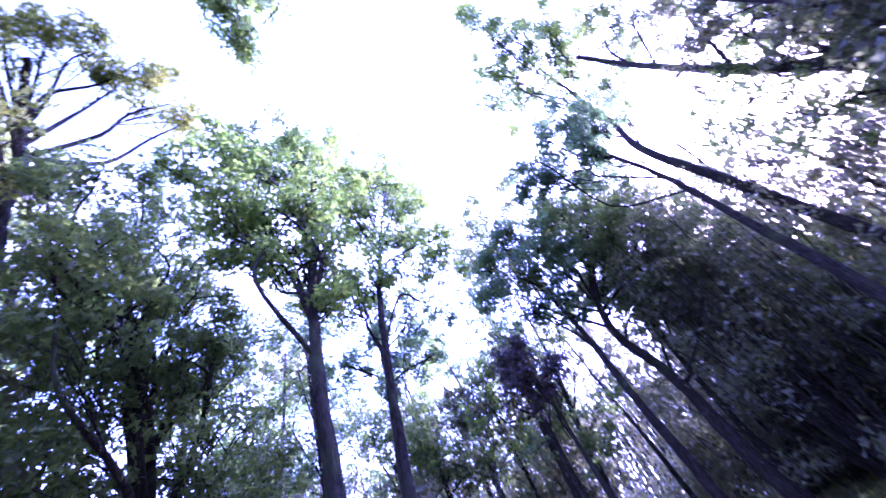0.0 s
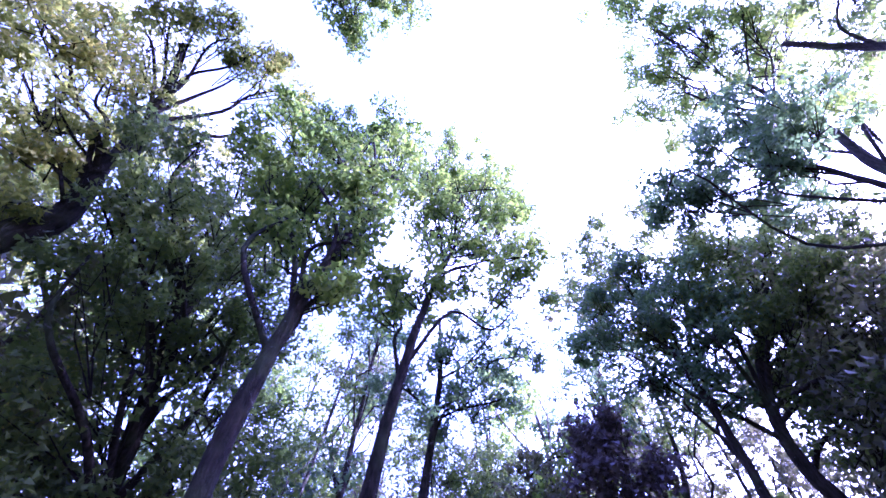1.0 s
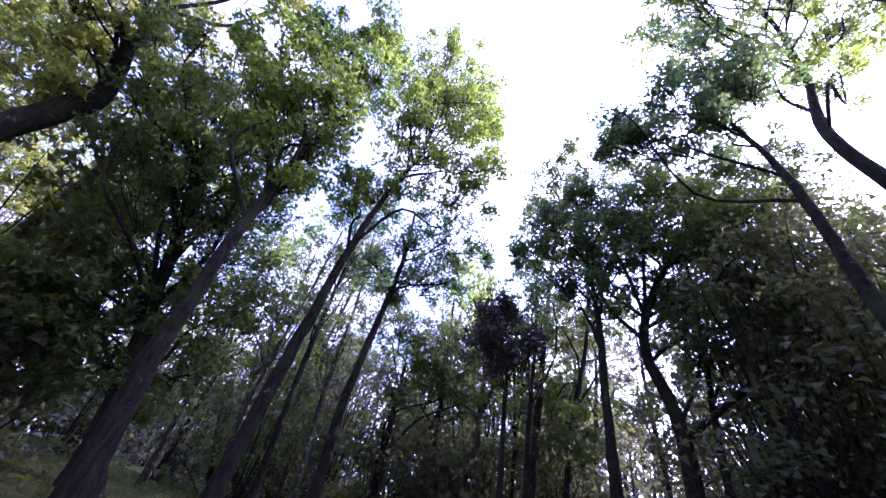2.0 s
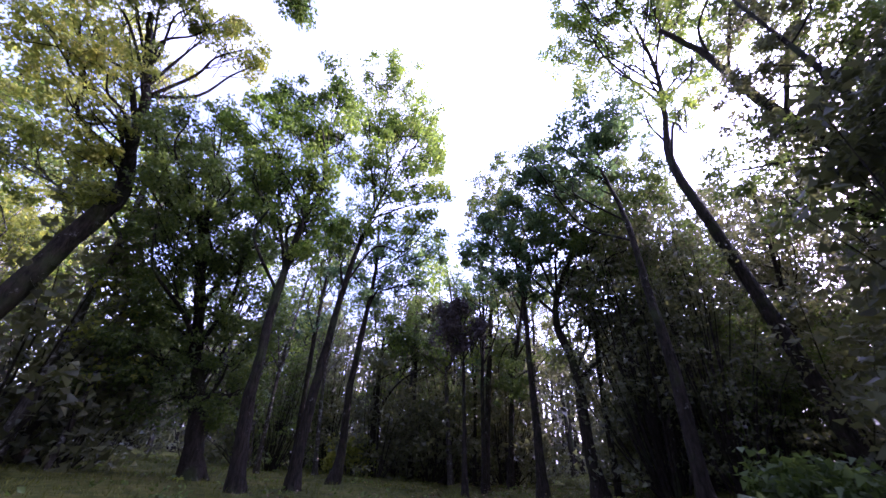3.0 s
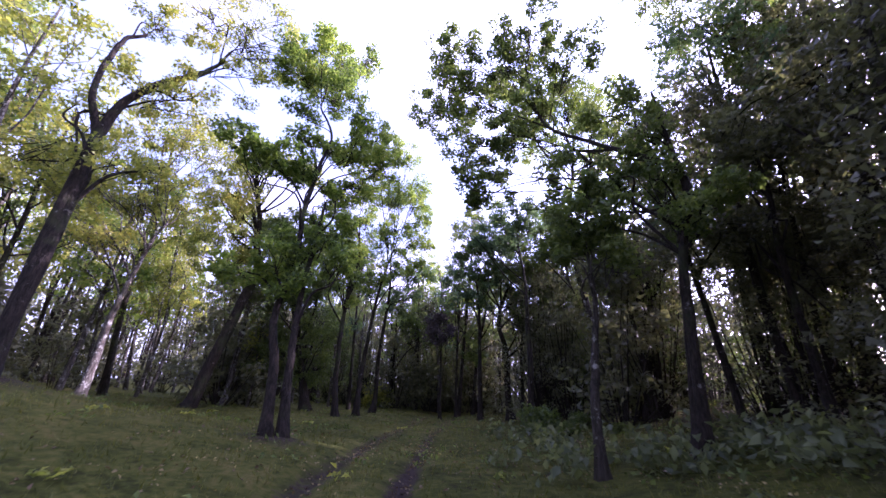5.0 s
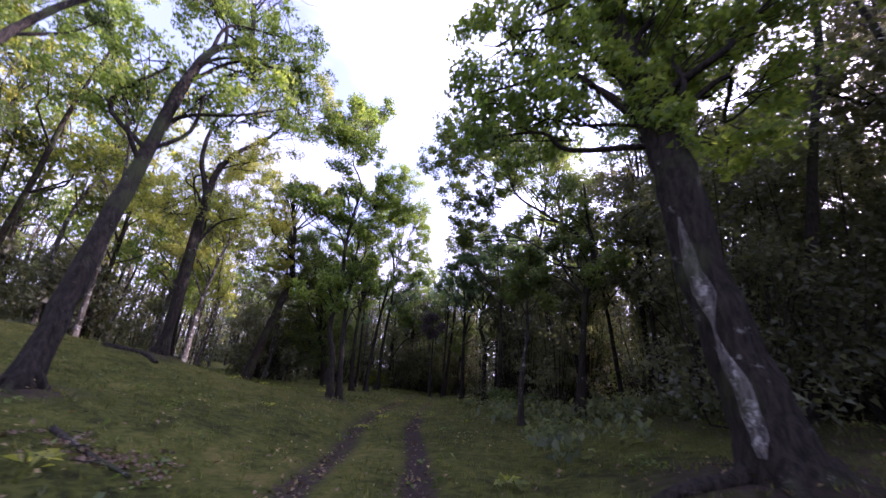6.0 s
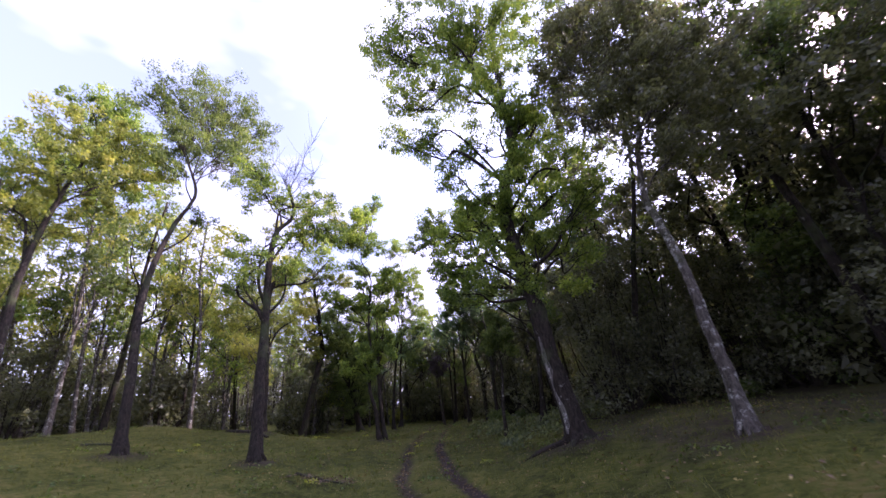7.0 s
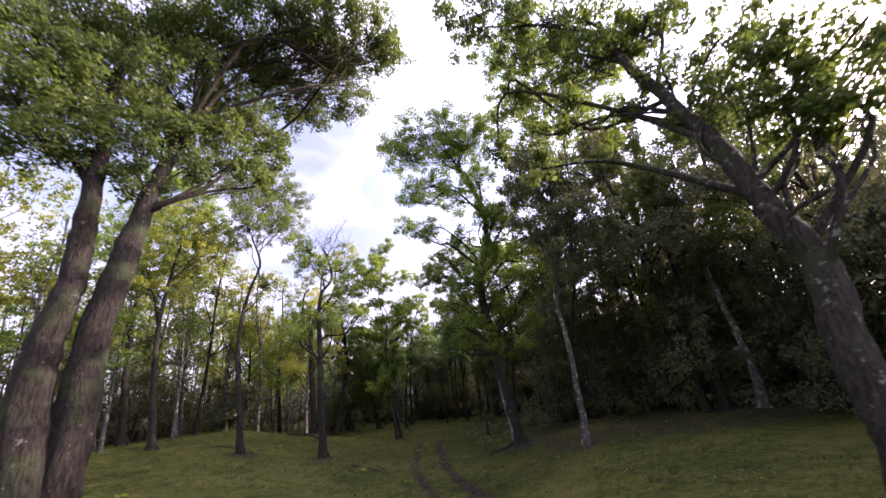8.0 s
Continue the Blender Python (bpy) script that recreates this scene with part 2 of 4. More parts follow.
def leaf_mesh(name, centres, spreads, count, size, material, rng, up=0.55, flat=0.7, plain=False):
    """Many leaf blades, folded or plain, scattered in clumps round the centres."""
    c = np.repeat(np.asarray(centres, float), count, 0)
    s = np.repeat(np.asarray(spreads, float), count)[:, None]
    n = len(c)
    off = rng.normal(size=(n, 3)) * (1, 1, flat)
    off /= np.linalg.norm(off, axis=1, keepdims=True) + 1e-6
    p = c + off * s * rng.random((n, 1)) ** 0.45
    normal = rng.normal(size=(n, 3)) * 0.75 + (0, 0, up) + off * 0.35
    normal /= np.linalg.norm(normal, axis=1, keepdims=True)
    along = np.cross(normal, rng.normal(size=(n, 3)))
    along /= np.linalg.norm(along, axis=1, keepdims=True) + 1e-6
    across = np.cross(normal, along)
    length = size * (0.65 + 0.7 * rng.random((n, 1)))
    wide = length * (0.24 + 0.1 * rng.random((n, 1)))
    lift = normal * wide * 0.45
    v = np.empty((n, 4, 3))
    v[:, 0] = p - along * length * 0.5
    v[:, 1] = p + across * wide + lift + along * length * 0.06
    v[:, 2] = p + along * length * 0.5 - normal * length * 0.12
    v[:, 3] = p - across * wide + lift + along * length * 0.06
    if plain:
        v = np.stack([v[:, 1] - along * length * 0.3, v[:, 2], v[:, 3] - along * length * 0.3], 1)
    tri = np.array([[0, 1, 2]] if plain else [[0, 1, 2, 0, 2, 3]])
    corners, sides = v.shape[1], tri.shape[1] // 3
    tri = (corners * np.arange(n)[:, None] + tri).ravel()
    me = bpy.data.meshes.new(name)
    me.vertices.add(corners * n)
    me.vertices.foreach_set("co", v.ravel())
    me.loops.add(3 * sides * n)
    me.loops.foreach_set("vertex_index", tri.astype(np.int32))
    me.polygons.add(sides * n)
    me.polygons.foreach_set("loop_start", (3 * np.arange(sides * n)).astype(np.int32))
    me.materials.append(material)
    me.update(calc_edges=True)
    return me


def wobble(rng, a):
    return Vector(rng.normal(size=3).tolist()) * a


# ---- trees ----
def build_tree(label, category, trunk, r, lobes, leaf, rng, pale=False, ivy=False, dead=False, strip=False, twin=None, density=1.0, size=0.106, clump=92, plain=False, group="", deep=1.5, fine=True):
    """A tree: swept trunk with root flare, a limb to each leafy lobe, twigs to clumps, leaves in the clumps."""
    base = Vector(trunk[0])
    thing = new("tree")
    thing.location = base
    tagged(thing, label, category, group)
    bark = BARK_MOTTLED if pale == 2 else BARK_PALE if pale else BARK
    stems = [trunk] + ([twin] if twin else [])
    lines, first = [], None
    for s in stems:
        line = spline([Vector(q) - base for q in s], 7 if fine else 4)
        line = [q + (wobble(rng, 0.05 * r) if 0 < i else Vector()) for i, q in enumerate(line)]
        n = len(line)
        rad = [r * ((1 - 0.72 * i / n) + 0.42 * math.exp(-max(0.0, q.z - 0.2) / 0.22)) for i, q in enumerate(line)]
        verts, faces = [], []
        seed = rng.random() * 9
        tube(verts, faces, line, rad, 16 if fine else 8, 0.2, seed)
        stem = child("trunk", mesh_from("trunk", verts, faces, bark, True), thing)
        lines.append((line, rad, seed))
        first = stem if len(lines) == 1 else first
    for k in range(5 if fine else 3):
        a = 2 * math.pi * (k + rng.random() * 0.6) / (5 if fine else 3)
        way = Vector((math.cos(a), math.sin(a), 0))
        up = uneven(base.x, base.y) - base.z - 0.02 if fine else 0.06
        far = (4.2 + rng.random() * 2.6) if strip else 2.2 + rng.random() * 1.3
        bend = Vector((-way.y, way.x, 0)) * rng.normal() * r * 0.7
        root = [way * r * 0.75 + Vector((0, 0, up + 0.14)), way * r * 1.5 + Vector((0, 0, up - 0.03)), way * r * (0.4 + 0.6 * far) + bend + Vector((0, 0, up - 0.13)), way * r * far + bend * 2 + Vector((0, 0, up - 0.3))]
        verts, faces = [], []
        tube(verts, faces, spline(root, 3), [r * 0.42 * (1 - 0.085 * i) for i in range(10)], 6)
        child("root", mesh_from("root", verts, faces, bark, True), first)
    tv, tf, centres, spreads = [], [], [], []
    for x, y, z, lr in lobes:
        c = Vector((x, y, z)) - base
        line, rad, seed = min(lines, key=lambda g: min((q - c).length for q in g[0]))
        want = c.z - 0.9 - 0.55 * (Vector((c.x, c.y, 0)) - Vector((line[-1].x, line[-1].y, 0))).length
        at = min(range(len(line) // 3, len(line)), key=lambda i: abs(line[i].z - want) + 0.15 * (line[i] - c).length)
        at = max(len(line) // 3, min(len(line) - 1, at + int(rng.integers(-3, 3))))
        a = line[at]
        span = (c - a).length
        if span > 0.4:
            m1 = a.lerp(c, 0.35) + Vector((0, 0, 0.1 * span)) + wobble(rng, 0.1 * span)
            m2 = a.lerp(c, 0.7) + Vector((0, 0, 0.06 * span)) + wobble(rng, 0.09 * span)
            bend = spline([a, m1, m2, c], 4 if fine else 2)
            w = min(0.5 * rad[at], 0.011 * span + 0.022)
            verts, faces = [], []
            tube(verts, faces, bend, [w * (1 - 0.75 * i / len(bend)) for i in range(len(bend))], 6 if fine else 4, 0.2)
            child("limb", mesh_from("limb", verts, faces, bark, True), thing)
        n = max(7, int(34 * density * lr**1.9))
        for _ in range(n):
            d = Vector(rng.normal(size=3).tolist()).normalized() * lr * (0.25 + 0.8 * rng.random() ** 0.6)
            d.y *= deep
            d.z *= 0.85
            q = c + d
            centres.append(q)
            spreads.append((0.17 + 0.19 * rng.random()) * (0.8 + 0.25 * lr))
            if not fine and rng.random() < 0.8:
                continue
            root = a.lerp(c, 0.45 + 0.6 * rng.random()) if span > 0.4 else c
            twig = [root, root.lerp(q, 0.5) + wobble(rng, 0.12), q]
            tube(tv, tf, twig, [0.013, 0.009, 0.004], 3)
    if dead:
        for k in range(8):
            way = Vector((rng.normal() * 0.75 + 0.25, rng.normal() * 0.5, 0.75 + 0.7 * rng.random()))
            a = lines[0][0][-1 - k % 4] + wobble(rng, 0.05)
            b = a + way * (1.1 + 0.6 * rng.random())
            line = spline([a, a.lerp(b, 0.4) + wobble(rng, 0.16), a.lerp(b, 0.75) + wobble(rng, 0.14), b], 3)
            tube(tv, tf, line, [0.022 * (1 - 0.085 * i) for i in range(len(line))], 4)
            for e in line[3:]:
                for _ in range(2):
                    out = way * 0.25 + wobble(rng, 0.28)
                    tube(tv, tf, [e, e + out + wobble(rng, 0.06), e + out * 1.9], [0.008, 0.006, 0.003], 3)
    if strip:
        line, rad, seed = lines[0]
        fine_line, fine_rad = [], []
        for i in range(len(line) - 1):
            for s in range(5):
                fine_line.append(line[i].lerp(line[i + 1], s / 5))
                fine_rad.append(rad[i] + (rad[i + 1] - rad[i]) * s / 5)
        face = Vector((-1.0, -0.9, 0)).normalized()
        verts, faces = [], []
        for i, (q, w) in enumerate(zip(fine_line, fine_rad)):
            if not 0.35 < q.z < 2.6:
                continue
            for k in range(7):
                u = (k - 3) / 3
                a = u * (0.36 + 0.36 * noise.noise(Vector((u, q.z * 2.1, 4)))) * min(1.0, (2.7 - q.z) * 1.5, (q.z - 0.25) * 2.5) * (0.06 + 0.94 * min(1.0, abs(q.z - 1.35) * 2.6)) + 0.16 * noise.noise(Vector((0, q.z * 1.2, 7)))
                way = Vector((face.x * math.cos(a) - face.y * math.sin(a), face.x * math.sin(a) + face.y * math.cos(a), 0))
                axis_way = (fine_line[min(i + 1, len(fine_line) - 1)] - fine_line[max(i - 1, 0)]).normalized()
                side = axis_way.cross(Vector((0.31, 0.93, 0.2))).normalized()
                turn = math.atan2(way.dot(axis_way.cross(side)), way.dot(side))
                bulge = noise.noise(Vector((math.cos(turn) * 1.3 + seed, math.sin(turn) * 1.3, q.z * 0.9 + q.x)))
                verts.append(q + way * (w * (1 + 0.2 * bulge) + 0.03 - 0.035 * u * u))
        for j in range(len(verts) // 7 - 1):
            for k in range(6):
                c = j * 7 + k
                faces.append((c, c + 1, c + 8, c + 7))
        child("bare_wood", mesh_from("bare_wood", verts, faces, BARK_BARE, True), first, "pale strip of stripped bark")
    if ivy:
        line, rad, seed = lines[0]
        for i in range(len(line) // 3, len(line)):
            for _ in range(3):
                centres.append(line[i] + wobble(rng, rad[i] * 0.8))
                spreads.append(0.15 + 0.1 * rng.random())
    child("branchwork", mesh_from("branchwork", tv, tf, bark), thing, kind="stuff")
    child("crown", leaf_mesh("crown", [tuple(q) for q in centres], spreads, clump, size, LEAF[leaf], rng, plain=plain), thing, kind="stuff")
    return thing


def ground_height(x, y):
    """A shallow vale along the track, with banks that rise to both sides."""
    d = x - 1.9
    u = min(1.0, max(0.0, (y - 27) / 6))
    fade = 1 - 0.7 * u * u * (3 - 2 * u)
    z = 0.5 + (0.17 * fade * max(0.0, -d - 1.5) if d < 0 else 0.16 * min(4.3, max(0.0, d - 1.8)) + 0.035 * max(0.0, d - 6.1))
    return min(z, 2.3)


def rut_lines(y):
    """Middles of the two wheel ruts at y."""
    mid = float(np.interp(y, (4, 12, 16, 18, 19.5, 21.5, 23, 25.5, 30, 35, 42, 60), (7.0, 5.2, 4.0, 3.3, 2.75, 2.05, 1.7, 1.15, 0.45, 0.0, -0.4, -1.0)))
    mid += 0.05 * math.sin(y * 1.1)
    return mid - 0.58, mid + 0.56


# Root mounds under the single trees: place, width, height.
MOUNDS = ((5.5, 21.9, 1.15, 0.16), (-2.6, 22.3, 0.6, 0.1), (-5.9, 21.6, 0.7, 0.1), (-6.0, 27.6, 1.0, 0.14), (-1.2, 28.9, 0.6, 0.08), (7.4, 18.8, 0.7, 0.08), (13.2, 20.2, 0.9, 0.1))


def uneven(x, y):
    z = ground_height(x, y) + 0.07 * noise.noise(Vector((x * 0.35, y * 0.35, 0))) + 0.03 * noise.noise(Vector((x * 1.3, y * 1.3, 3)))
    for c in rut_lines(y):
        z -= 0.08 * math.exp(-(((x - c) / 0.22) ** 2))
    for a, b, wide, high in MOUNDS:
        d = ((x - a) ** 2 + (y - b) ** 2) / wide**2
        if d < 9:
            z += high * math.exp(-d)
    return z


def axis(near, far, fine, lo, hi):
    """Grid lines: fine steps between lo and hi, then ever wider ones out to near and far."""
    mid = list(np.arange(lo, hi + fine * 0.5, fine))
    out, step = [], fine
    v = hi
    while v < far:
        step *= 1.25
        v += step
        out.append(v)
    inn, step = [], fine
    v = lo
    while v > near:
        step *= 1.25
        v -= step
        inn.append(v)
    return inn[::-1] + mid + out


def build_ground():
    xs, ys = axis(-900, 900, 0.15, -12, 12), axis(-900, 900, 0.28, 4, 50)
    verts = [(x, y, uneven(x, y)) for y in ys for x in xs]
    w = len(xs)
    faces = [(j * w + i, j * w + i + 1, (j + 1) * w + i + 1, (j + 1) * w + i) for j in range(len(ys) - 1) for i in range(w - 1)]
    me = mesh_from("ground", verts, faces, GROUND, True)
    bare = me.attributes.new("bare", "FLOAT", "POINT")
    values = []
    for x, y, z in verts:
        a = 0.0
        if -10 < y < 60:
            for c, wide, least in zip(rut_lines(y), (0.25, 0.18), (0.55, 0.85)):
                worn = 0.5 + 0.5 * noise.noise(Vector((c * 3, y * 0.35, 5)))
                fade = 1.0 if y < 26 else max(0.4, 1 - 0.05 * (y - 26))
                a = max(a, fade * (least + 0.45 * worn) * math.exp(-(((x - c) / wide) ** 2)))
        for mx, my, wide, high in MOUNDS:
            a = max(a, 0.72 * math.exp(-((x - mx) ** 2 + (y - my) ** 2) / (1.3 * wide) ** 2))
        thin = 0.5 + 0.5 * noise.noise(Vector((x * 0.45, y * 0.45, 11))) + 0.25 * noise.noise(Vector((x * 1.7, y * 1.7, 2)))
        a = max(a, thin * (0.42 if x > 4.5 else 0.3))
        # Brown soil under the right-hand trees, with their shade painted in as well.
        under = max(0.0, min(1.0, (x - 4.6) / 2.0)) * max(0.0, min(1.0, (y - 16.3) / 2.5))
        values.append(max(a, (0.4 + 0.25 * thin) * under, 0.6 if y > 60 else 0))
    bare.data.foreach_set("value", values)
    ob = new("ground", me)
    return tagged(ob, "grassy woodland floor with two worn wheel ruts", "ground", kind="structure")


build_ground()


LABELS = {
    "K": "slender forked tree with fresh green crown beside track",
    "E": "grey-green tree with forked bare trunk on the grass",
    "F": "crooked tree with bare dead twigs above its crown",
    "F2": "yellow-green forked tree behind the crooked tree",
    "J": "tall bright green tree at the wood's edge",
    "M": "slim yellow-green tree at the wood's edge",
    "R": "large old tree with leaf-clad trunk beside track",
    "W": "leaning dark-crowned tree with pale lichen bark",
    "X": "leaning tree with pale lichen bark on the bank",
    "Y": "large leaning tree with mottled grey bark",
    "Z": "twin-stemmed tree with dark overhanging crown",
    "S": "slim leaning tree with drooping green crown",
    "S2": "thick dark-crowned tree with a long level limb",
    "D2": "leaning tree with thick dark trunk and broad crown",
    "D": "tall tree with bent bare trunk and light crown",
    "B": "blue-green tree leaning over the clearing",
    "C": "rounded blue-green tree at the wood's edge",
    "C2": "broad green tree with many low boughs",
    "A": "tall fresh green tree with round crown",
    "A2": "tall green tree with several crown lobes",
    "A3": "blue-green tree standing behind the tall trees",
    "V": "dense dark evergreen tree with low branches",
    "L": "yellow-green tree with a crooked ascending limb",
    "A4": "airy blue-green tree behind the tall trees",
    "G": "tall light green tree rising above the dark wood",
    "H": "tall thin yellow-green tree with pale stem",
    "J2": "yellow-green tree at the wood's shaded edge",
    "Q": "tall airy tree with thin trunk behind the track",
    "Q2": "tall dark airy tree at the shaded bank",
    "P": "small purple-brown tree at the track's end",
}


def hero(key, r, trunk, lobes, leaf="mid", **more):
    """One tree of the clearing, from its stem line and leafy lobes (x, y, z, radius)."""
    return build_tree(LABELS[key], "tree", trunk, r, lobes, leaf, np.random.default_rng(sum(map(ord, key)) * 7), **more)


# ---- trees of the clearing ----
hero('K', 0.09, [(-1.3, 28.8, 0.7), (-1.5, 29.0, 1.9), (-1.8, 29.2, 2.9), (-1.8, 29.6, 4.2), (-2.0, 29.9, 5.5), (-2.1, 30.4, 7.2), (-2.1, 30.8, 8.5), (-2.6, 30.8, 9.6)], [(-3.2, 31.2, 12.0, 1.1), (-2.4, 31.4, 10.8, 0.8), (-3.4, 30.6, 10.9, 0.7), (-2.5, 32.0, 12.8, 0.6), (-2.9, 30.5, 9.3, 0.4), (-1.1, 31.5, 8.7, 0.8), (-0.7, 31.5, 7.7, 0.6), (-1.5, 31.0, 8.0, 0.5), (-1.6, 30.5, 6.4, 0.4), (-3.6, 29.3, 7.2, 0.5), (-3.0, 29.7, 7.1, 0.6), (-2.4, 30.1, 7.0, 0.6), (-2.5, 30.4, 8.0, 0.4), (-1.8, 29.7, 4.6, 0.6), (-1.4, 30.2, 5.1, 0.5), (-2.1, 29.3, 4.1, 0.5), (-1.0, 30.2, 4.4, 0.4), (-2.7, 28.8, 3.8, 0.4)] + [(-1.8, 29.4, 3.6, 0.4), (-1.1, 31.0, 6.8, 0.4), (-3.6, 33.6, 10.2, 0.4), (-3.5, 33.8, 14.1, 0.6), (-2.8, 33.9, 14.9, 0.6), (-3.5, 34.0, 10.2, 0.3)], leaf='bright', twin=[(-1.1, 29.0, 0.6), (-1.3, 29.2, 1.9), (-1.5, 29.5, 3.2), (-1.6, 29.9, 4.7), (-1.7, 30.3, 6.0)], density=1.2)
hero('E', 0.14, [(-5.9, 21.6, 1.5), (-6.3, 21.9, 3.4), (-6.9, 22.3, 5.8), (-7.2, 22.8, 7.6), (-7.3, 23.4, 9.3), (-7.3, 24.1, 11.0), (-8.0, 24.2, 12.7)], [(-9.0, 24.9, 16.7, 1.6), (-8.2, 26.1, 17.7, 1.7), (-9.5, 23.9, 15.7, 1.1), (-7.2, 26.5, 16.3, 1.4), (-8.0, 25.1, 15.0, 1.5), (-8.6, 24.2, 14.0, 1.1), (-7.2, 25.2, 13.3, 1.2), (-6.6, 26.3, 14.2, 1.0), (-6.9, 24.1, 9.8, 0.5), (-8.4, 23.7, 12.4, 0.6)], leaf='mid', plain=True, density=0.8)
hero('F', 0.16, [(-2.6, 22.3, 0.9), (-2.9, 22.7, 2.7), (-3.2, 23.2, 4.8), (-3.6, 23.8, 7.2), (-3.7, 24.3, 8.7), (-3.4, 24.9, 9.7), (-3.8, 25.1, 11.3)], [(-4.7, 24.4, 10.8, 1.0), (-2.7, 25.5, 10.5, 0.8), (-2.0, 25.5, 9.1, 0.7), (-2.8, 24.7, 8.3, 0.9), (-3.2, 24.0, 7.2, 0.9), (-1.9, 25.0, 7.5, 0.7), (-4.3, 23.5, 7.6, 0.8), (-4.3, 23.2, 6.6, 0.8), (-5.2, 24.5, 12.1, 0.8), (-4.2, 24.6, 10.5, 0.7), (-2.6, 25.1, 9.2, 0.8)], leaf='bright', plain=True, dead=True, density=0.75)
hero('F2', 0.13, [(-5.9, 27.6, 1.5), (-5.9, 27.8, 2.9), (-6.1, 28.0, 4.9), (-6.3, 28.1, 6.7), (-6.7, 27.9, 8.1), (-6.8, 28.1, 9.8), (-6.6, 28.4, 10.4)], [(-4.9, 30.3, 12.1, 1.4), (-4.7, 30.8, 13.8, 0.9), (-6.0, 29.3, 12.5, 1.1), (-6.5, 28.7, 11.1, 0.8), (-5.0, 30.0, 10.5, 0.8), (-4.1, 31.2, 12.4, 0.5), (-5.7, 28.9, 8.5, 0.8), (-5.4, 29.3, 9.0, 0.6), (-6.2, 28.5, 8.7, 0.7), (-5.9, 28.4, 6.2, 0.7), (-6.8, 27.8, 7.5, 0.7), (-6.8, 27.5, 5.8, 0.8), (-5.3, 29.0, 6.5, 0.6)], leaf='yellow', twin=[(-5.8, 27.7, 1.4), (-6.3, 28.1, 6.7), (-6.1, 28.5, 8.5), (-5.6, 29.3, 9.8), (-5.3, 29.7, 10.7)], plain=True, density=0.45)
hero('J', 0.22, [(-14.5, 24.3, 2.2), (-14.9, 24.4, 4.0), (-15.7, 24.7, 8.1), (-16.4, 25.5, 13.3), (-16.9, 26.1, 17.0)], [(-17.2, 26.6, 20.0, 1.7), (-16.1, 27.5, 18.4, 1.9), (-17.1, 25.7, 16.5, 1.8), (-15.4, 28.4, 18.3, 1.7), (-14.6, 28.7, 16.1, 1.4), (-15.9, 26.8, 15.6, 1.6), (-14.9, 27.6, 13.7, 1.8), (-17.2, 24.9, 14.7, 1.8), (-15.9, 26.1, 13.1, 1.3), (-16.2, 26.8, 20.2, 1.2)], leaf='bright', plain=True, density=0.45, size=0.15)
hero('M', 0.16, [(-9.5, 21.0, 2.1), (-9.7, 21.1, 2.9), (-10.5, 21.4, 6.9), (-10.8, 21.9, 9.9), (-11.0, 22.5, 12.3)], [(-11.1, 22.7, 13.4, 1.4), (-10.3, 23.5, 13.3, 1.3), (-11.4, 21.9, 11.8, 1.3), (-11.8, 21.2, 10.4, 1.2), (-10.4, 22.7, 11.3, 1.3), (-9.7, 23.8, 12.2, 1.0), (-11.0, 21.6, 9.2, 1.1)], leaf='yellow', plain=True, density=0.5, size=0.14)
hero('R', 0.27, [(5.5, 21.8, 0.7), (5.4, 21.9, 1.4), (5.2, 22.1, 3.2), (5.1, 22.3, 4.8), (4.9, 22.5, 6.3), (4.9, 22.6, 7.7), (5.5, 22.7, 9.6), (5.4, 23.0, 12.1), (4.6, 23.4, 14.4)], [(2.4, 23.8, 17.2, 1.4), (3.8, 23.6, 15.6, 1.3), (1.4, 24.1, 16.1, 1.2), (5.1, 23.5, 16.0, 1.3), (2.9, 23.6, 13.6, 1.1), (1.8, 23.7, 13.1, 0.8), (4.2, 23.2, 12.4, 1.0), (5.6, 23.1, 13.6, 1.0), (1.4, 23.6, 11.4, 0.6), (2.6, 23.3, 10.8, 0.8), (3.2, 23.1, 9.2, 0.6), (4.2, 23.0, 10.1, 0.7), (3.7, 22.8, 7.3, 0.8), (4.7, 22.7, 7.8, 0.8), (3.1, 22.8, 6.7, 0.6), (2.8, 22.8, 5.7, 0.5), (3.9, 22.6, 5.9, 0.7), (5.3, 22.5, 7.0, 0.7)] + [(5.7, 22.6, 8.6, 0.7), (5.7, 22.3, 6.1, 0.6), (0.5, 24.2, 17.2, 0.7), (5.9, 23.4, 16.4, 1.1), (4.3, 23.4, 17.2, 1.1), (5.7, 22.9, 11.1, 0.8), (3.1, 22.6, 4.8, 0.5), (3.9, 22.5, 5.0, 0.6), (6.6, 22.7, 10.4, 0.9), (7.0, 22.5, 8.8, 0.8), (5.8, 23.0, 9.1, 0.7), (6.4, 22.8, 7.6, 0.7), (6.9, 22.6, 6.7, 0.6), (5.9, 23.0, 6.2, 0.6), (6.8, 22.6, 5.5, 0.5), (7.6, 22.2, 7.3, 0.7), (6.3, 22.8, 4.7, 0.4), (6.0, 22.9, 10.8, 0.8)], leaf='bright', plain=True, strip=True, ivy=True, density=1.2)
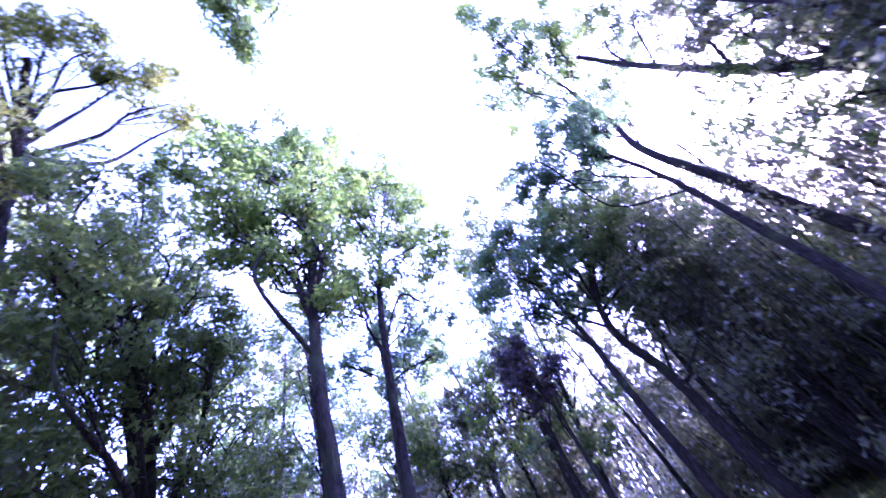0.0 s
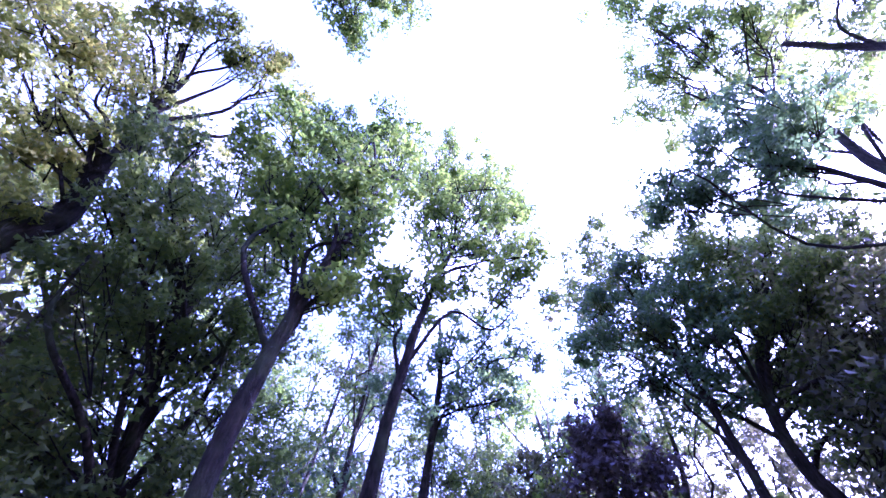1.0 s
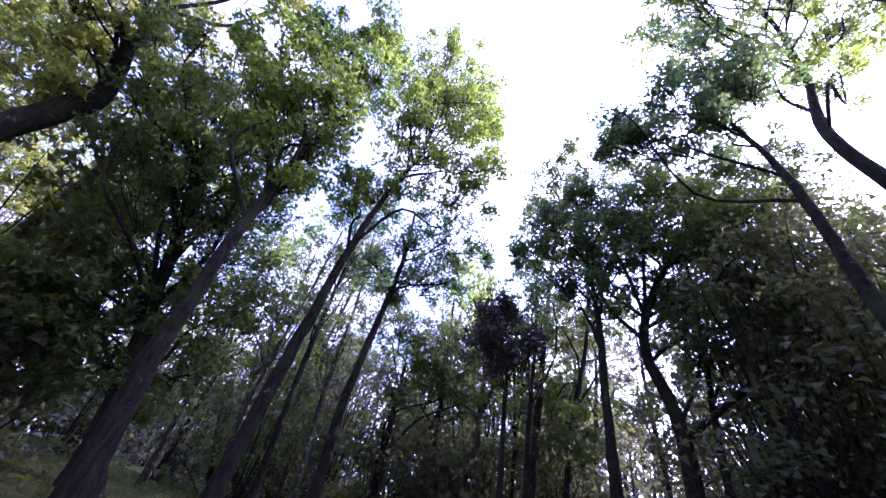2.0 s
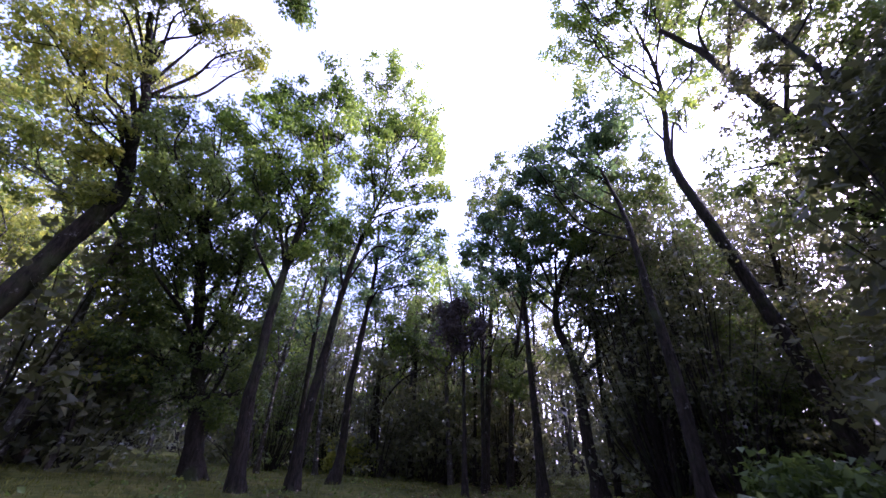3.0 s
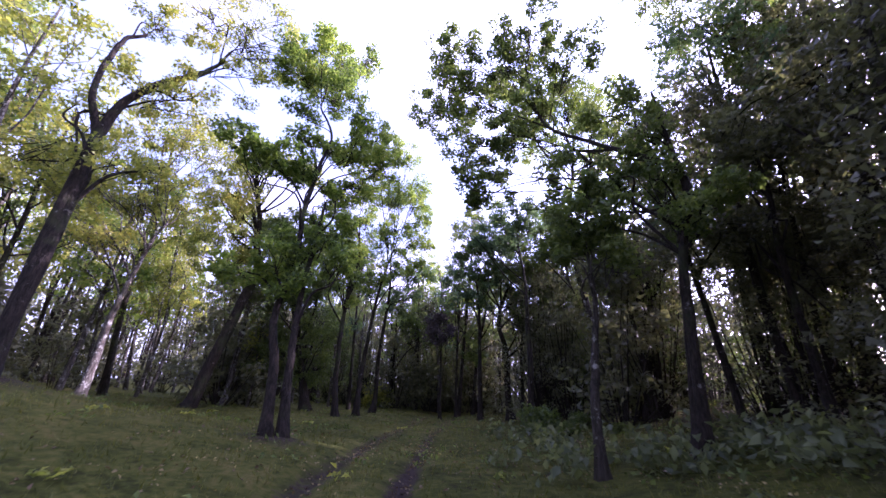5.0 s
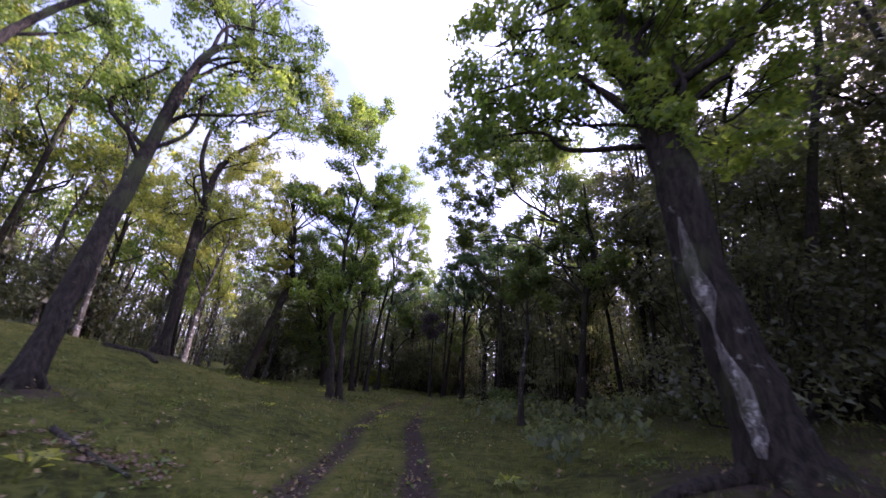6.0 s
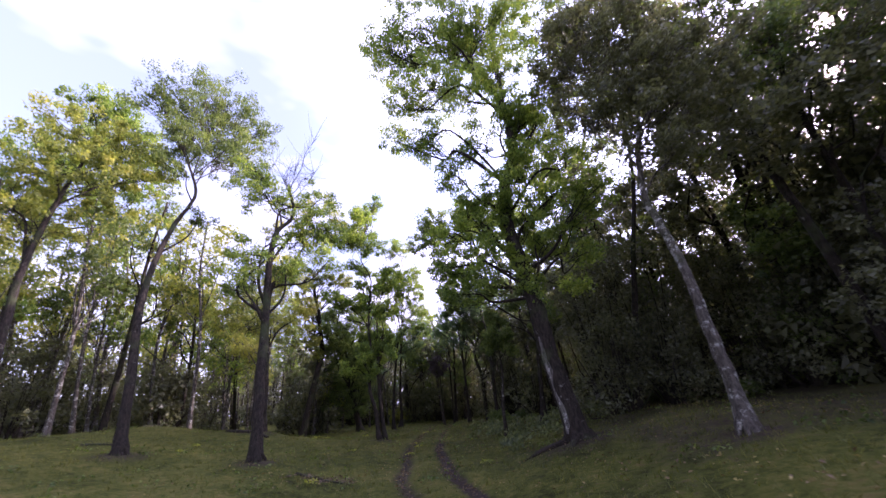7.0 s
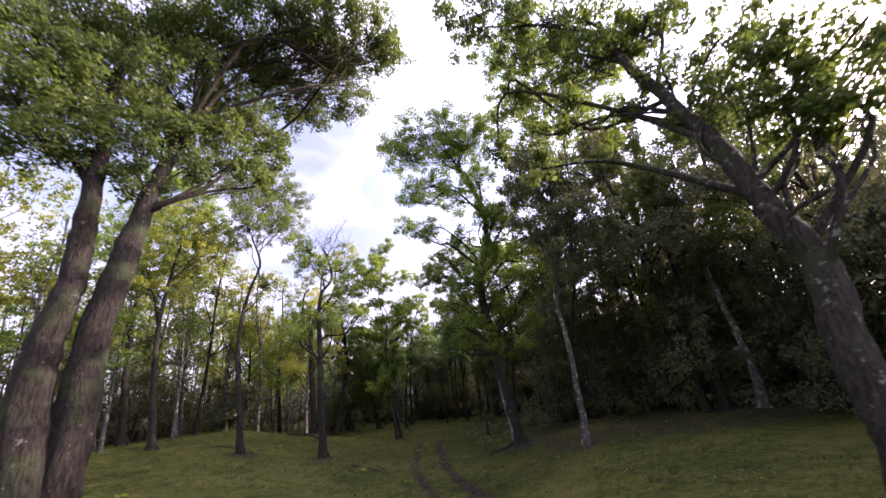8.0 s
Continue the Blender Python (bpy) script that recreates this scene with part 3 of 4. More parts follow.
hero('W', 0.12, [(7.4, 18.8, 1.0), (7.5, 19.0, 1.8), (7.5, 19.1, 2.6), (7.6, 19.3, 3.6), (7.6, 19.6, 4.8), (7.6, 19.8, 5.8), (8.0, 20.0, 7.3), (8.5, 20.0, 8.9)], [(7.6, 21.2, 12.0, 1.2), (8.1, 20.6, 10.4, 1.1), (8.4, 20.1, 9.0, 1.0), (6.9, 21.4, 11.1, 0.8), (9.0, 19.7, 8.8, 0.9), (7.5, 20.5, 8.6, 0.8), (8.2, 21.0, 12.6, 0.9), (8.3, 19.8, 7.5, 0.8), (9.0, 19.5, 7.6, 0.7), (9.0, 20.2, 10.8, 1.0), (6.9, 21.0, 9.3, 0.5), (9.6, 19.3, 8.4, 0.8), (8.5, 19.5, 6.6, 0.6)], leaf='dark', plain=True, pale=True, density=1.3)
hero('G', 0.11, [(7.8, 24.8, 1.1), (8.0, 24.8, 1.8), (9.0, 24.8, 5.8), (9.9, 24.9, 8.9), (10.5, 25.0, 12.8), (11.1, 25.2, 17.9)], [(8.6, 23.1, 21.4, 1.7), (10.6, 22.9, 21.4, 1.7), (12.1, 25.1, 21.1, 1.9), (8.5, 25.7, 20.8, 1.7), (10.2, 25.3, 18.7, 1.6), (8.7, 25.4, 16.2, 1.4), (11.4, 25.1, 16.5, 1.5), (13.6, 24.9, 19.1, 1.8), (12.6, 24.8, 15.2, 1.4), (15.4, 24.7, 21.1, 1.7), (7.4, 25.7, 18.4, 1.1), (10.4, 25.0, 13.6, 1.2)], leaf='bright', plain=True, density=0.6, size=0.14)
hero('X', 0.15, [(13.2, 20.1, 1.3), (13.4, 20.3, 3.2), (13.3, 20.5, 5.3), (13.3, 20.9, 8.1), (13.4, 21.0, 9.7)], [(13.5, 21.1, 10.8, 1.3), (12.4, 21.6, 10.5, 1.2), (14.5, 20.4, 9.9, 1.3), (12.3, 21.9, 12.5, 1.1), (14.4, 20.7, 12.1, 1.2), (15.4, 20.1, 11.1, 1.2), (15.3, 19.9, 8.9, 1.2), (11.3, 22.4, 12.1, 1.0), (12.4, 21.5, 9.1, 1.0), (14.4, 20.2, 7.6, 1.1)], leaf='mid', plain=True, pale=True, size=0.125, density=0.8)
hero('Y', 0.27, [(9.5, 11.2, 1.1), (9.6, 11.3, 2.1), (9.6, 11.4, 2.9), (9.8, 11.5, 4.1), (9.7, 11.7, 5.0), (9.6, 12.0, 6.4), (9.4, 12.5, 8.0), (9.2, 13.0, 9.5), (9.1, 13.4, 11.3)], [(5.7, 13.6, 12.5, 0.7), (6.7, 13.4, 12.5, 0.8), (7.8, 13.8, 12.3, 0.9), (8.6, 13.9, 11.7, 0.9), (7.0, 15.0, 12.1, 0.7), (7.7, 14.4, 10.9, 0.8), (6.8, 15.1, 11.0, 0.6), (8.6, 13.6, 10.2, 0.8), (9.3, 13.1, 10.6, 0.8), (9.8, 12.6, 10.4, 0.8), (7.8, 13.9, 8.9, 0.6), (7.2, 14.5, 9.3, 0.5), (8.6, 13.2, 8.3, 0.6), (9.8, 12.4, 8.9, 0.6), (10.4, 11.9, 8.7, 0.6), (10.5, 11.6, 7.9, 0.6), (10.8, 11.4, 7.6, 0.6), (10.1, 11.9, 7.3, 0.6)] + [(9.6, 12.2, 7.4, 0.5), (10.4, 11.5, 6.7, 0.5), (10.4, 11.3, 6.1, 0.5), (11.1, 11.0, 7.0, 0.5), (11.4, 10.8, 7.5, 0.5), (10.8, 11.1, 6.2, 0.5), (6.2, 15.3, 9.4, 0.4), (7.1, 14.3, 8.0, 0.4)], leaf='mid', pale=2, density=0.85)
hero('Z', 0.34, [(-1.2, 10.9, 0.7), (-1.5, 10.9, 2.4), (-1.8, 10.9, 3.8), (-1.9, 11.1, 5.2), (-2.1, 11.3, 6.8), (-2.3, 11.4, 8.7), (-2.7, 11.6, 11.4)], [(-3.5, 10.4, 11.4, 1.1), (-3.3, 11.1, 12.4, 1.1), (-2.8, 11.9, 13.1, 1.2), (-2.0, 12.7, 13.7, 1.2), (-0.7, 13.1, 13.9, 1.2), (0.8, 13.4, 14.0, 1.2), (2.0, 13.9, 14.1, 1.1), (2.9, 14.5, 14.2, 0.9), (3.2, 15.2, 14.1, 0.7), (0.8, 14.8, 13.9, 1.1), (-0.9, 14.5, 13.6, 1.1), (-1.6, 13.3, 12.2, 1.0), (-2.1, 12.4, 11.3, 0.9), (-2.6, 11.5, 10.7, 0.9), (-3.1, 10.8, 10.1, 0.9), (1.5, 16.0, 13.9, 0.9), (-0.1, 15.6, 13.0, 0.9), (-0.7, 14.3, 11.3, 0.8)] + [(-1.2, 13.3, 10.3, 0.7), (-0.8, 13.7, 9.6, 0.6), (-0.4, 14.4, 10.3, 0.5), (-1.3, 13.0, 9.0, 0.5), (-2.1, 12.0, 9.3, 0.7), (-2.5, 11.2, 8.7, 0.6), (-2.9, 10.6, 8.5, 0.6), (-1.7, 12.6, 10.0, 0.7), (-0.4, 14.2, 9.1, 0.3), (-1.8, 12.0, 8.1, 0.5), (-3.2, 10.4, 9.4, 0.8), (0.7, 16.8, 13.6, 0.5)], leaf='mid', twin=[(-1.1, 11.1, 0.6), (-1.3, 11.2, 2.3), (-1.5, 11.4, 4.3), (-1.6, 11.7, 6.0), (-1.7, 12.0, 7.3), (-1.7, 12.4, 9.0), (-1.7, 12.8, 10.7)], plain=True, density=1.6)
hero('S', 0.08, [(3.9, 28.4, 0.4), (3.9, 28.4, 1.4), (4.0, 28.5, 2.1), (4.1, 28.5, 2.9), (4.1, 28.6, 3.8)], [(4.1, 28.6, 4.0, 0.3), (4.0, 28.7, 4.5, 0.4), (4.5, 28.6, 4.5, 0.4), (3.6, 28.8, 3.9, 0.3), (4.3, 28.7, 5.0, 0.3), (4.5, 28.5, 3.7, 0.3)], leaf='mid', pale=2)
hero('S2', 0.09, [(5.4, 29.0, 0.7), (5.6, 29.1, 2.2), (5.8, 29.1, 3.8), (6.1, 29.1, 5.2), (6.1, 29.3, 6.5), (6.1, 29.5, 7.9)], [(1.6, 31.0, 11.4, 0.9), (1.1, 32.2, 11.2, 0.8), (0.4, 32.9, 10.9, 0.7), (2.1, 31.9, 10.1, 0.9), (2.9, 31.4, 11.2, 1.0), (1.7, 32.0, 8.7, 0.8), (1.9, 31.7, 7.3, 0.5), (2.9, 31.2, 8.1, 0.7), (2.6, 31.3, 6.9, 0.5), (3.7, 30.9, 8.9, 0.7), (3.7, 30.7, 11.2, 0.9), (4.7, 30.5, 10.1, 0.8), (2.1, 31.5, 6.5, 0.3), (4.1, 30.5, 6.9, 0.5), (4.1, 30.3, 5.6, 0.4), (5.3, 29.9, 7.9, 0.6), (5.8, 29.5, 6.7, 0.6), (5.1, 29.8, 5.9, 0.5)] + [(5.7, 29.4, 5.6, 0.5), (5.9, 29.1, 4.6, 0.5), (6.5, 28.9, 5.0, 0.5)], leaf='mid', twin=[(5.5, 29.0, 0.7), (5.6, 29.0, 2.2), (5.8, 29.1, 3.9), (6.1, 29.1, 5.5), (4.9, 30.0, 7.0), (3.9, 30.7, 8.3), (3.6, 31.1, 10.7)], density=1.0)
hero('D2', 0.20, [(6.9, 35.1, 0.9), (7.0, 35.2, 2.2), (7.1, 35.2, 3.4), (7.2, 35.4, 5.4), (6.9, 35.9, 7.2), (6.7, 36.3, 9.0), (6.6, 36.6, 10.7), (5.7, 36.5, 11.8)], [(7.5, 35.5, 11.7, 1.1), (8.1, 35.3, 10.7, 1.0), (6.4, 35.2, 11.9, 0.9), (8.0, 35.0, 8.2, 0.9), (7.7, 35.4, 8.9, 0.9), (6.5, 36.3, 7.2, 0.7), (7.5, 35.3, 6.8, 0.8), (8.0, 34.8, 6.3, 0.8), (6.3, 36.2, 5.7, 0.7), (6.8, 35.7, 4.8, 0.7), (7.6, 35.0, 4.9, 0.8), (5.9, 36.7, 6.7, 0.6), (8.5, 34.7, 8.6, 0.9), (8.7, 34.4, 7.3, 0.8)], leaf='mid', plain=True, density=0.8)
hero('D', 0.14, [(6.4, 37.3, 0.8), (5.9, 37.8, 5.8), (5.7, 38.1, 8.3), (5.9, 38.0, 9.9), (6.2, 38.0, 11.9), (5.8, 37.5, 13.8)], [(2.7, 35.3, 14.3, 0.8), (3.7, 36.2, 14.1, 1.0), (3.6, 37.2, 14.0, 0.8), (3.5, 38.5, 13.8, 0.7), (4.8, 36.3, 14.0, 1.1), (4.8, 37.7, 13.8, 0.9), (4.3, 39.0, 13.0, 0.7), (5.9, 36.9, 13.9, 1.0), (5.8, 35.8, 14.0, 1.1), (7.1, 37.4, 13.7, 1.0), (5.4, 38.4, 12.8, 0.8), (6.9, 37.6, 11.7, 0.9), (7.1, 36.1, 13.9, 1.1), (6.4, 37.8, 10.1, 0.7), (5.4, 38.3, 10.7, 0.6), (7.8, 37.2, 12.1, 0.9)], leaf='bright', plain=True, density=0.9)
hero('B', 0.11, [(3.5, 36.6, 0.4), (3.6, 36.7, 2.5), (3.6, 36.8, 4.0), (3.6, 36.9, 5.7), (3.4, 37.1, 7.5)], [(1.9, 37.8, 8.4, 0.5), (2.6, 37.5, 8.8, 0.6), (3.5, 37.2, 9.2, 0.6), (2.7, 37.4, 7.7, 0.6), (3.5, 37.1, 8.1, 0.6), (4.1, 36.9, 9.0, 0.5), (1.7, 37.9, 7.9, 0.3), (4.1, 36.8, 8.2, 0.5), (3.2, 37.2, 7.3, 0.5), (2.1, 37.7, 7.6, 0.3)], leaf='teal', plain=True, density=1.2)
hero('C', 0.12, [(1.6, 39.8, 0.4), (1.6, 39.9, 1.9), (1.6, 40.0, 3.3), (1.6, 40.0, 5.1), (1.5, 40.1, 6.6)], [(0.6, 40.3, 8.0, 0.5), (1.4, 40.2, 8.5, 0.6), (0.4, 40.3, 7.1, 0.5), (1.3, 40.2, 7.3, 0.7), (2.3, 40.1, 7.8, 0.7), (0.1, 40.3, 6.8, 0.3), (2.0, 40.1, 6.6, 0.7), (2.8, 40.0, 7.1, 0.7), (0.9, 40.2, 6.1, 0.6), (1.7, 40.1, 5.6, 0.5)], leaf='teal', plain=True, density=1.1)
hero('C2', 0.16, [(2.9, 40.1, 0.4), (2.8, 40.2, 1.6), (2.8, 40.3, 3.3), (2.5, 40.4, 4.9), (3.2, 40.4, 6.7), (4.2, 40.2, 7.7)], [(3.3, 40.4, 8.9, 0.8), (4.5, 40.2, 9.2, 0.8), (5.4, 40.0, 9.5, 0.8), (5.4, 39.9, 8.1, 0.8), (4.2, 40.2, 7.7, 0.8), (5.8, 39.8, 6.8, 0.8), (4.6, 40.0, 6.6, 0.8), (3.3, 40.3, 6.4, 0.8), (6.0, 39.8, 8.7, 0.7), (5.9, 39.7, 5.7, 0.8), (4.6, 40.0, 5.3, 0.7), (3.4, 40.2, 5.1, 0.7), (0.7, 40.6, 9.5, 0.7), (1.6, 40.4, 10.3, 0.7), (2.5, 40.0, 10.3, 0.7), (0.5, 40.6, 8.2, 0.6), (1.6, 40.4, 8.6, 0.6), (2.5, 40.1, 8.7, 0.7)] + [(3.3, 39.7, 8.8, 0.7), (3.7, 39.4, 7.9, 0.6), (2.7, 40.0, 7.5, 0.6), (3.3, 39.6, 6.7, 0.5), (4.0, 39.2, 7.0, 0.6), (1.6, 40.4, 7.1, 0.6)], leaf='mid', plain=True, density=1.1)
hero('A', 0.11, [(-3.3, 36.1, 0.6), (-3.4, 36.0, 1.9), (-3.4, 36.0, 2.4), (-3.4, 36.0, 3.9), (-3.3, 36.1, 5.5), (-3.1, 36.2, 6.6), (-3.2, 36.2, 7.9)], [(-4.3, 35.5, 8.6, 0.5), (-3.9, 35.7, 9.2, 0.5), (-3.2, 36.2, 9.6, 0.6), (-4.3, 35.4, 7.6, 0.6), (-3.7, 35.9, 8.0, 0.6), (-2.9, 36.4, 8.4, 0.7), (-4.3, 35.4, 6.7, 0.5), (-3.3, 36.1, 6.9, 0.6), (-3.9, 35.7, 6.6, 0.6), (-3.1, 36.2, 5.7, 0.5), (-3.3, 36.1, 4.9, 0.4), (-4.8, 35.2, 7.5, 0.3), (-3.8, 35.9, 5.4, 0.3), (-4.2, 35.6, 5.9, 0.3), (-3.7, 36.0, 6.3, 0.4), (-3.2, 36.3, 6.6, 0.3), (-3.6, 36.1, 8.4, 0.4), (-4.2, 35.7, 8.9, 0.4), (-3.3, 36.3, 10.5, 0.5)], leaf='bright', plain=True, density=1.1)
hero('A2', 0.11, [(-3.0, 37.3, 0.6), (-3.0, 37.3, 1.3), (-2.9, 37.4, 2.9), (-2.7, 37.4, 4.5), (-2.5, 37.5, 5.9), (-2.1, 37.7, 7.6)], [(-2.8, 37.4, 10.2, 0.6), (-2.1, 37.8, 10.4, 0.7), (-1.4, 38.1, 10.3, 0.7), (-0.9, 38.3, 9.5, 0.6), (-2.1, 37.7, 8.6, 0.7), (-1.1, 38.2, 8.3, 0.7), (-0.6, 38.4, 7.9, 0.4), (-2.7, 37.4, 8.0, 0.7), (-1.8, 37.9, 7.1, 0.7), (-2.6, 37.5, 6.5, 0.6), (-0.9, 38.3, 6.8, 0.4), (-3.0, 37.3, 5.9, 0.5), (-2.9, 38.1, 13.3, 0.8), (-1.9, 38.5, 13.4, 0.8), (-1.2, 38.7, 11.3, 0.7), (-1.0, 38.8, 9.9, 0.4), (-2.0, 38.5, 11.1, 0.6), (-2.8, 38.1, 10.7, 0.6)], leaf='bright', plain=True, density=1.1)
hero('A4', 0.12, [(-3.2, 39.7, 0.6), (-3.1, 39.8, 1.3), (-3.1, 39.8, 2.9), (-3.0, 40.0, 4.8), (-2.9, 40.1, 6.4), (-3.0, 40.2, 8.2)], [(-1.7, 40.6, 7.5, 0.7), (-2.7, 40.2, 7.1, 0.7), (-1.1, 40.8, 7.3, 0.4), (-2.3, 40.3, 6.1, 0.5), (-3.7, 39.8, 6.5, 0.6), (-3.0, 40.0, 5.6, 0.5), (-1.8, 40.5, 6.3, 0.5)], leaf='teal', plain=True)
hero('A3', 0.13, [(-3.7, 44.3, 0.6), (-3.7, 44.4, 3.3), (-3.7, 44.5, 5.5)], [(-3.5, 44.6, 6.5, 0.8), (-2.3, 44.9, 5.2, 0.9), (-3.2, 44.7, 5.6, 0.9), (-4.3, 44.4, 7.0, 0.8), (-1.6, 45.1, 4.7, 0.7), (-2.4, 45.0, 6.6, 0.6)], leaf='mid', plain=True)
hero('V', 0.20, [(-5.4, 37.9, 0.7), (-5.5, 37.8, 1.3), (-5.7, 37.7, 2.3), (-6.0, 37.5, 3.5), (-6.4, 37.2, 5.5), (-6.7, 36.9, 7.5)], [(-7.2, 36.5, 7.8, 0.8), (-6.7, 36.9, 8.3, 0.8), (-7.4, 36.4, 6.4, 0.8), (-6.7, 36.9, 6.6, 1.0), (-6.1, 37.4, 7.5, 0.8), (-6.9, 36.8, 5.3, 0.9), (-6.1, 37.4, 5.6, 0.9), (-5.5, 37.9, 6.2, 0.7), (-7.0, 36.7, 4.0, 0.9), (-6.3, 37.3, 4.2, 1.0), (-5.5, 37.9, 4.6, 0.9), (-6.5, 37.1, 3.1, 0.9), (-5.7, 37.7, 3.3, 0.9), (-5.0, 38.3, 3.7, 0.7), (-6.9, 36.8, 2.8, 0.7), (-6.1, 37.4, 2.3, 0.8), (-5.2, 38.1, 2.4, 0.8), (-6.2, 34.7, 7.0, 0.4)] + [(-6.1, 35.1, 7.8, 0.5), (-5.9, 35.7, 8.5, 0.5), (-6.0, 35.4, 6.7, 0.5), (-5.7, 36.0, 7.2, 0.5), (-5.6, 36.2, 8.4, 0.4), (-5.9, 35.6, 5.8, 0.4), (-5.6, 36.2, 6.0, 0.4), (-5.3, 36.7, 6.5, 0.5), (-6.1, 35.0, 6.1, 0.4), (-6.0, 35.4, 5.2, 0.4), (-5.2, 36.9, 7.9, 0.4), (-4.9, 37.2, 5.7, 0.4), (-5.3, 36.8, 5.2, 0.4), (-5.6, 36.2, 4.9, 0.4)], leaf='mid', plain=True, density=1.0)
hero('P', 0.07, [(-0.1, 39.5, 0.4), (-0.1, 39.5, 2.1), (-0.1, 39.5, 3.7)], [(-0.5, 39.4, 4.6, 0.3), (-0.2, 39.5, 4.7, 0.4), (-0.4, 39.5, 4.1, 0.4), (0.2, 39.5, 4.3, 0.3), (-0.2, 39.5, 3.8, 0.3)], leaf='purple', plain=True, density=2.0)
hero('H', 0.12, [(-8.2, 31.2, 1.1), (-8.2, 31.3, 1.9), (-8.3, 31.4, 3.2), (-8.3, 31.6, 4.5), (-8.3, 31.9, 6.0), (-8.2, 32.1, 6.6)], [(-9.4, 30.8, 8.5, 1.1), (-9.1, 31.4, 9.6, 1.0), (-8.7, 32.1, 10.6, 1.1), (-9.4, 30.5, 7.2, 1.0), (-8.9, 31.4, 7.4, 1.0), (-9.3, 30.4, 5.9, 1.0), (-8.6, 31.9, 8.3, 0.9), (-8.2, 32.7, 9.8, 0.8), (-9.9, 29.9, 7.2, 1.0), (-8.7, 31.5, 6.9, 0.6), (-9.0, 30.9, 5.9, 0.9), (-8.1, 32.4, 7.3, 0.7)], leaf='yellow', plain=True, pale=True, density=0.5)
hero('J2', 0.12, [(-7.7, 36.0, 0.8), (-7.7, 36.1, 1.7), (-7.7, 36.2, 3.9), (-7.8, 36.3, 6.1), (-8.1, 36.2, 8.3), (-8.7, 35.8, 10.7)], [(-8.7, 35.9, 11.0, 0.9), (-9.0, 35.5, 9.1, 0.8), (-7.8, 36.4, 8.7, 0.8), (-9.7, 35.1, 11.8, 1.0), (-9.8, 34.9, 9.7, 0.9), (-8.3, 35.9, 7.2, 0.8), (-9.9, 34.7, 8.0, 0.9), (-9.3, 35.1, 6.7, 0.9)], leaf='yellow', plain=True, pale=True, density=0.8)
hero('L', 0.19, [(-7.5, 34.1, 0.8), (-6.9, 34.9, 4.9), (-6.8, 35.1, 5.7), (-6.8, 35.0, 6.3), (-6.8, 34.8, 6.8), (-6.8, 34.6, 7.9), (-6.9, 34.1, 9.3), (-6.6, 33.6, 9.7)], [(-6.2, 33.4, 9.8, 0.5), (-5.8, 33.7, 9.9, 0.4), (-5.2, 34.0, 10.0, 0.5), (-5.2, 34.8, 10.0, 0.5), (-5.2, 35.2, 9.9, 0.3), (-7.1, 33.3, 9.6, 0.5), (-7.2, 33.1, 8.9, 0.5), (-7.0, 33.8, 8.1, 0.4), (-7.0, 34.0, 7.0, 0.5), (-7.2, 33.5, 7.1, 0.5), (-6.9, 34.0, 8.6, 0.5), (-7.0, 34.3, 6.2, 0.4), (-6.9, 34.5, 6.5, 0.3), (-6.9, 34.6, 5.4, 0.3), (-5.8, 34.3, 9.9, 0.4), (-6.5, 33.1, 9.8, 0.5), (-7.3, 32.8, 8.0, 0.6), (-7.2, 33.3, 7.9, 0.5)], leaf='yellow', plain=True, density=0.8)
hero('Q', 0.17, [(10.5, 29.0, 1.2), (9.6, 29.4, 3.3), (9.8, 30.0, 6.4), (10.1, 30.7, 9.9), (10.5, 31.4, 13.7), (11.8, 32.2, 17.2)], [(9.0, 32.2, 17.2, 1.6), (11.3, 32.5, 18.8, 1.6), (9.9, 31.6, 14.3, 1.3), (8.4, 31.1, 11.8, 1.1), (10.6, 31.1, 12.1, 1.2), (12.4, 31.8, 15.4, 1.5), (14.3, 32.5, 18.8, 1.6), (10.9, 30.7, 9.9, 1.1), (13.2, 31.0, 11.3, 1.2), (9.2, 30.6, 9.6, 0.9), (8.2, 31.6, 14.3, 1.1)], density=0.85, plain=True, leaf='mid')
hero('Q2', 0.17, [(13.0, 27.0, 1.6), (12.4, 27.4, 3.9), (13.0, 28.0, 6.6), (13.4, 28.5, 9.5), (13.9, 29.0, 12.0)], [(14.4, 29.3, 13.4, 1.2), (12.2, 28.3, 8.2, 0.9), (14.4, 28.6, 10.0, 1.0), (16.4, 29.6, 14.9, 1.3), (14.1, 28.1, 7.4, 0.8), (14.8, 29.9, 16.3, 1.2), (12.7, 28.9, 11.5, 1.0)], density=0.85, plain=True, leaf='dark')


# ---- the wood round the clearing ----
def wood_tree(rng, height, leaf, r, pale, low, size=0.17, clump=23):
    lean = rng.normal(size=2) * 0.05 * height
    trunk = [(0, 0, -0.1), (lean[0] * 0.3 + rng.normal() * 0.15, lean[1] * 0.3, height * 0.35), (lean[0] * 0.7, lean[1] * 0.7 + rng.normal() * 0.2, height * 0.65), (lean[0], lean[1], height * 0.92)]
    lobes = []
    for k in range(10):
        a, h = rng.random() * 6.28, low + (1 - low) * rng.random() ** 0.8
        d = height * (0.05 + 0.13 * rng.random()) * (1.25 - 0.6 * h)
        lobes.append((lean[0] * h + math.cos(a) * d, lean[1] * h + math.sin(a) * d, height * h, 0.65 + 0.5 * rng.random()))
    return build_tree("slender woodland tree with thin trunk and high crown", "tree", trunk, r, lobes, leaf, rng, pale=pale, density=0.5, size=size, clump=clump, plain=True, group="trees of the wood", deep=1.0, fine=False)


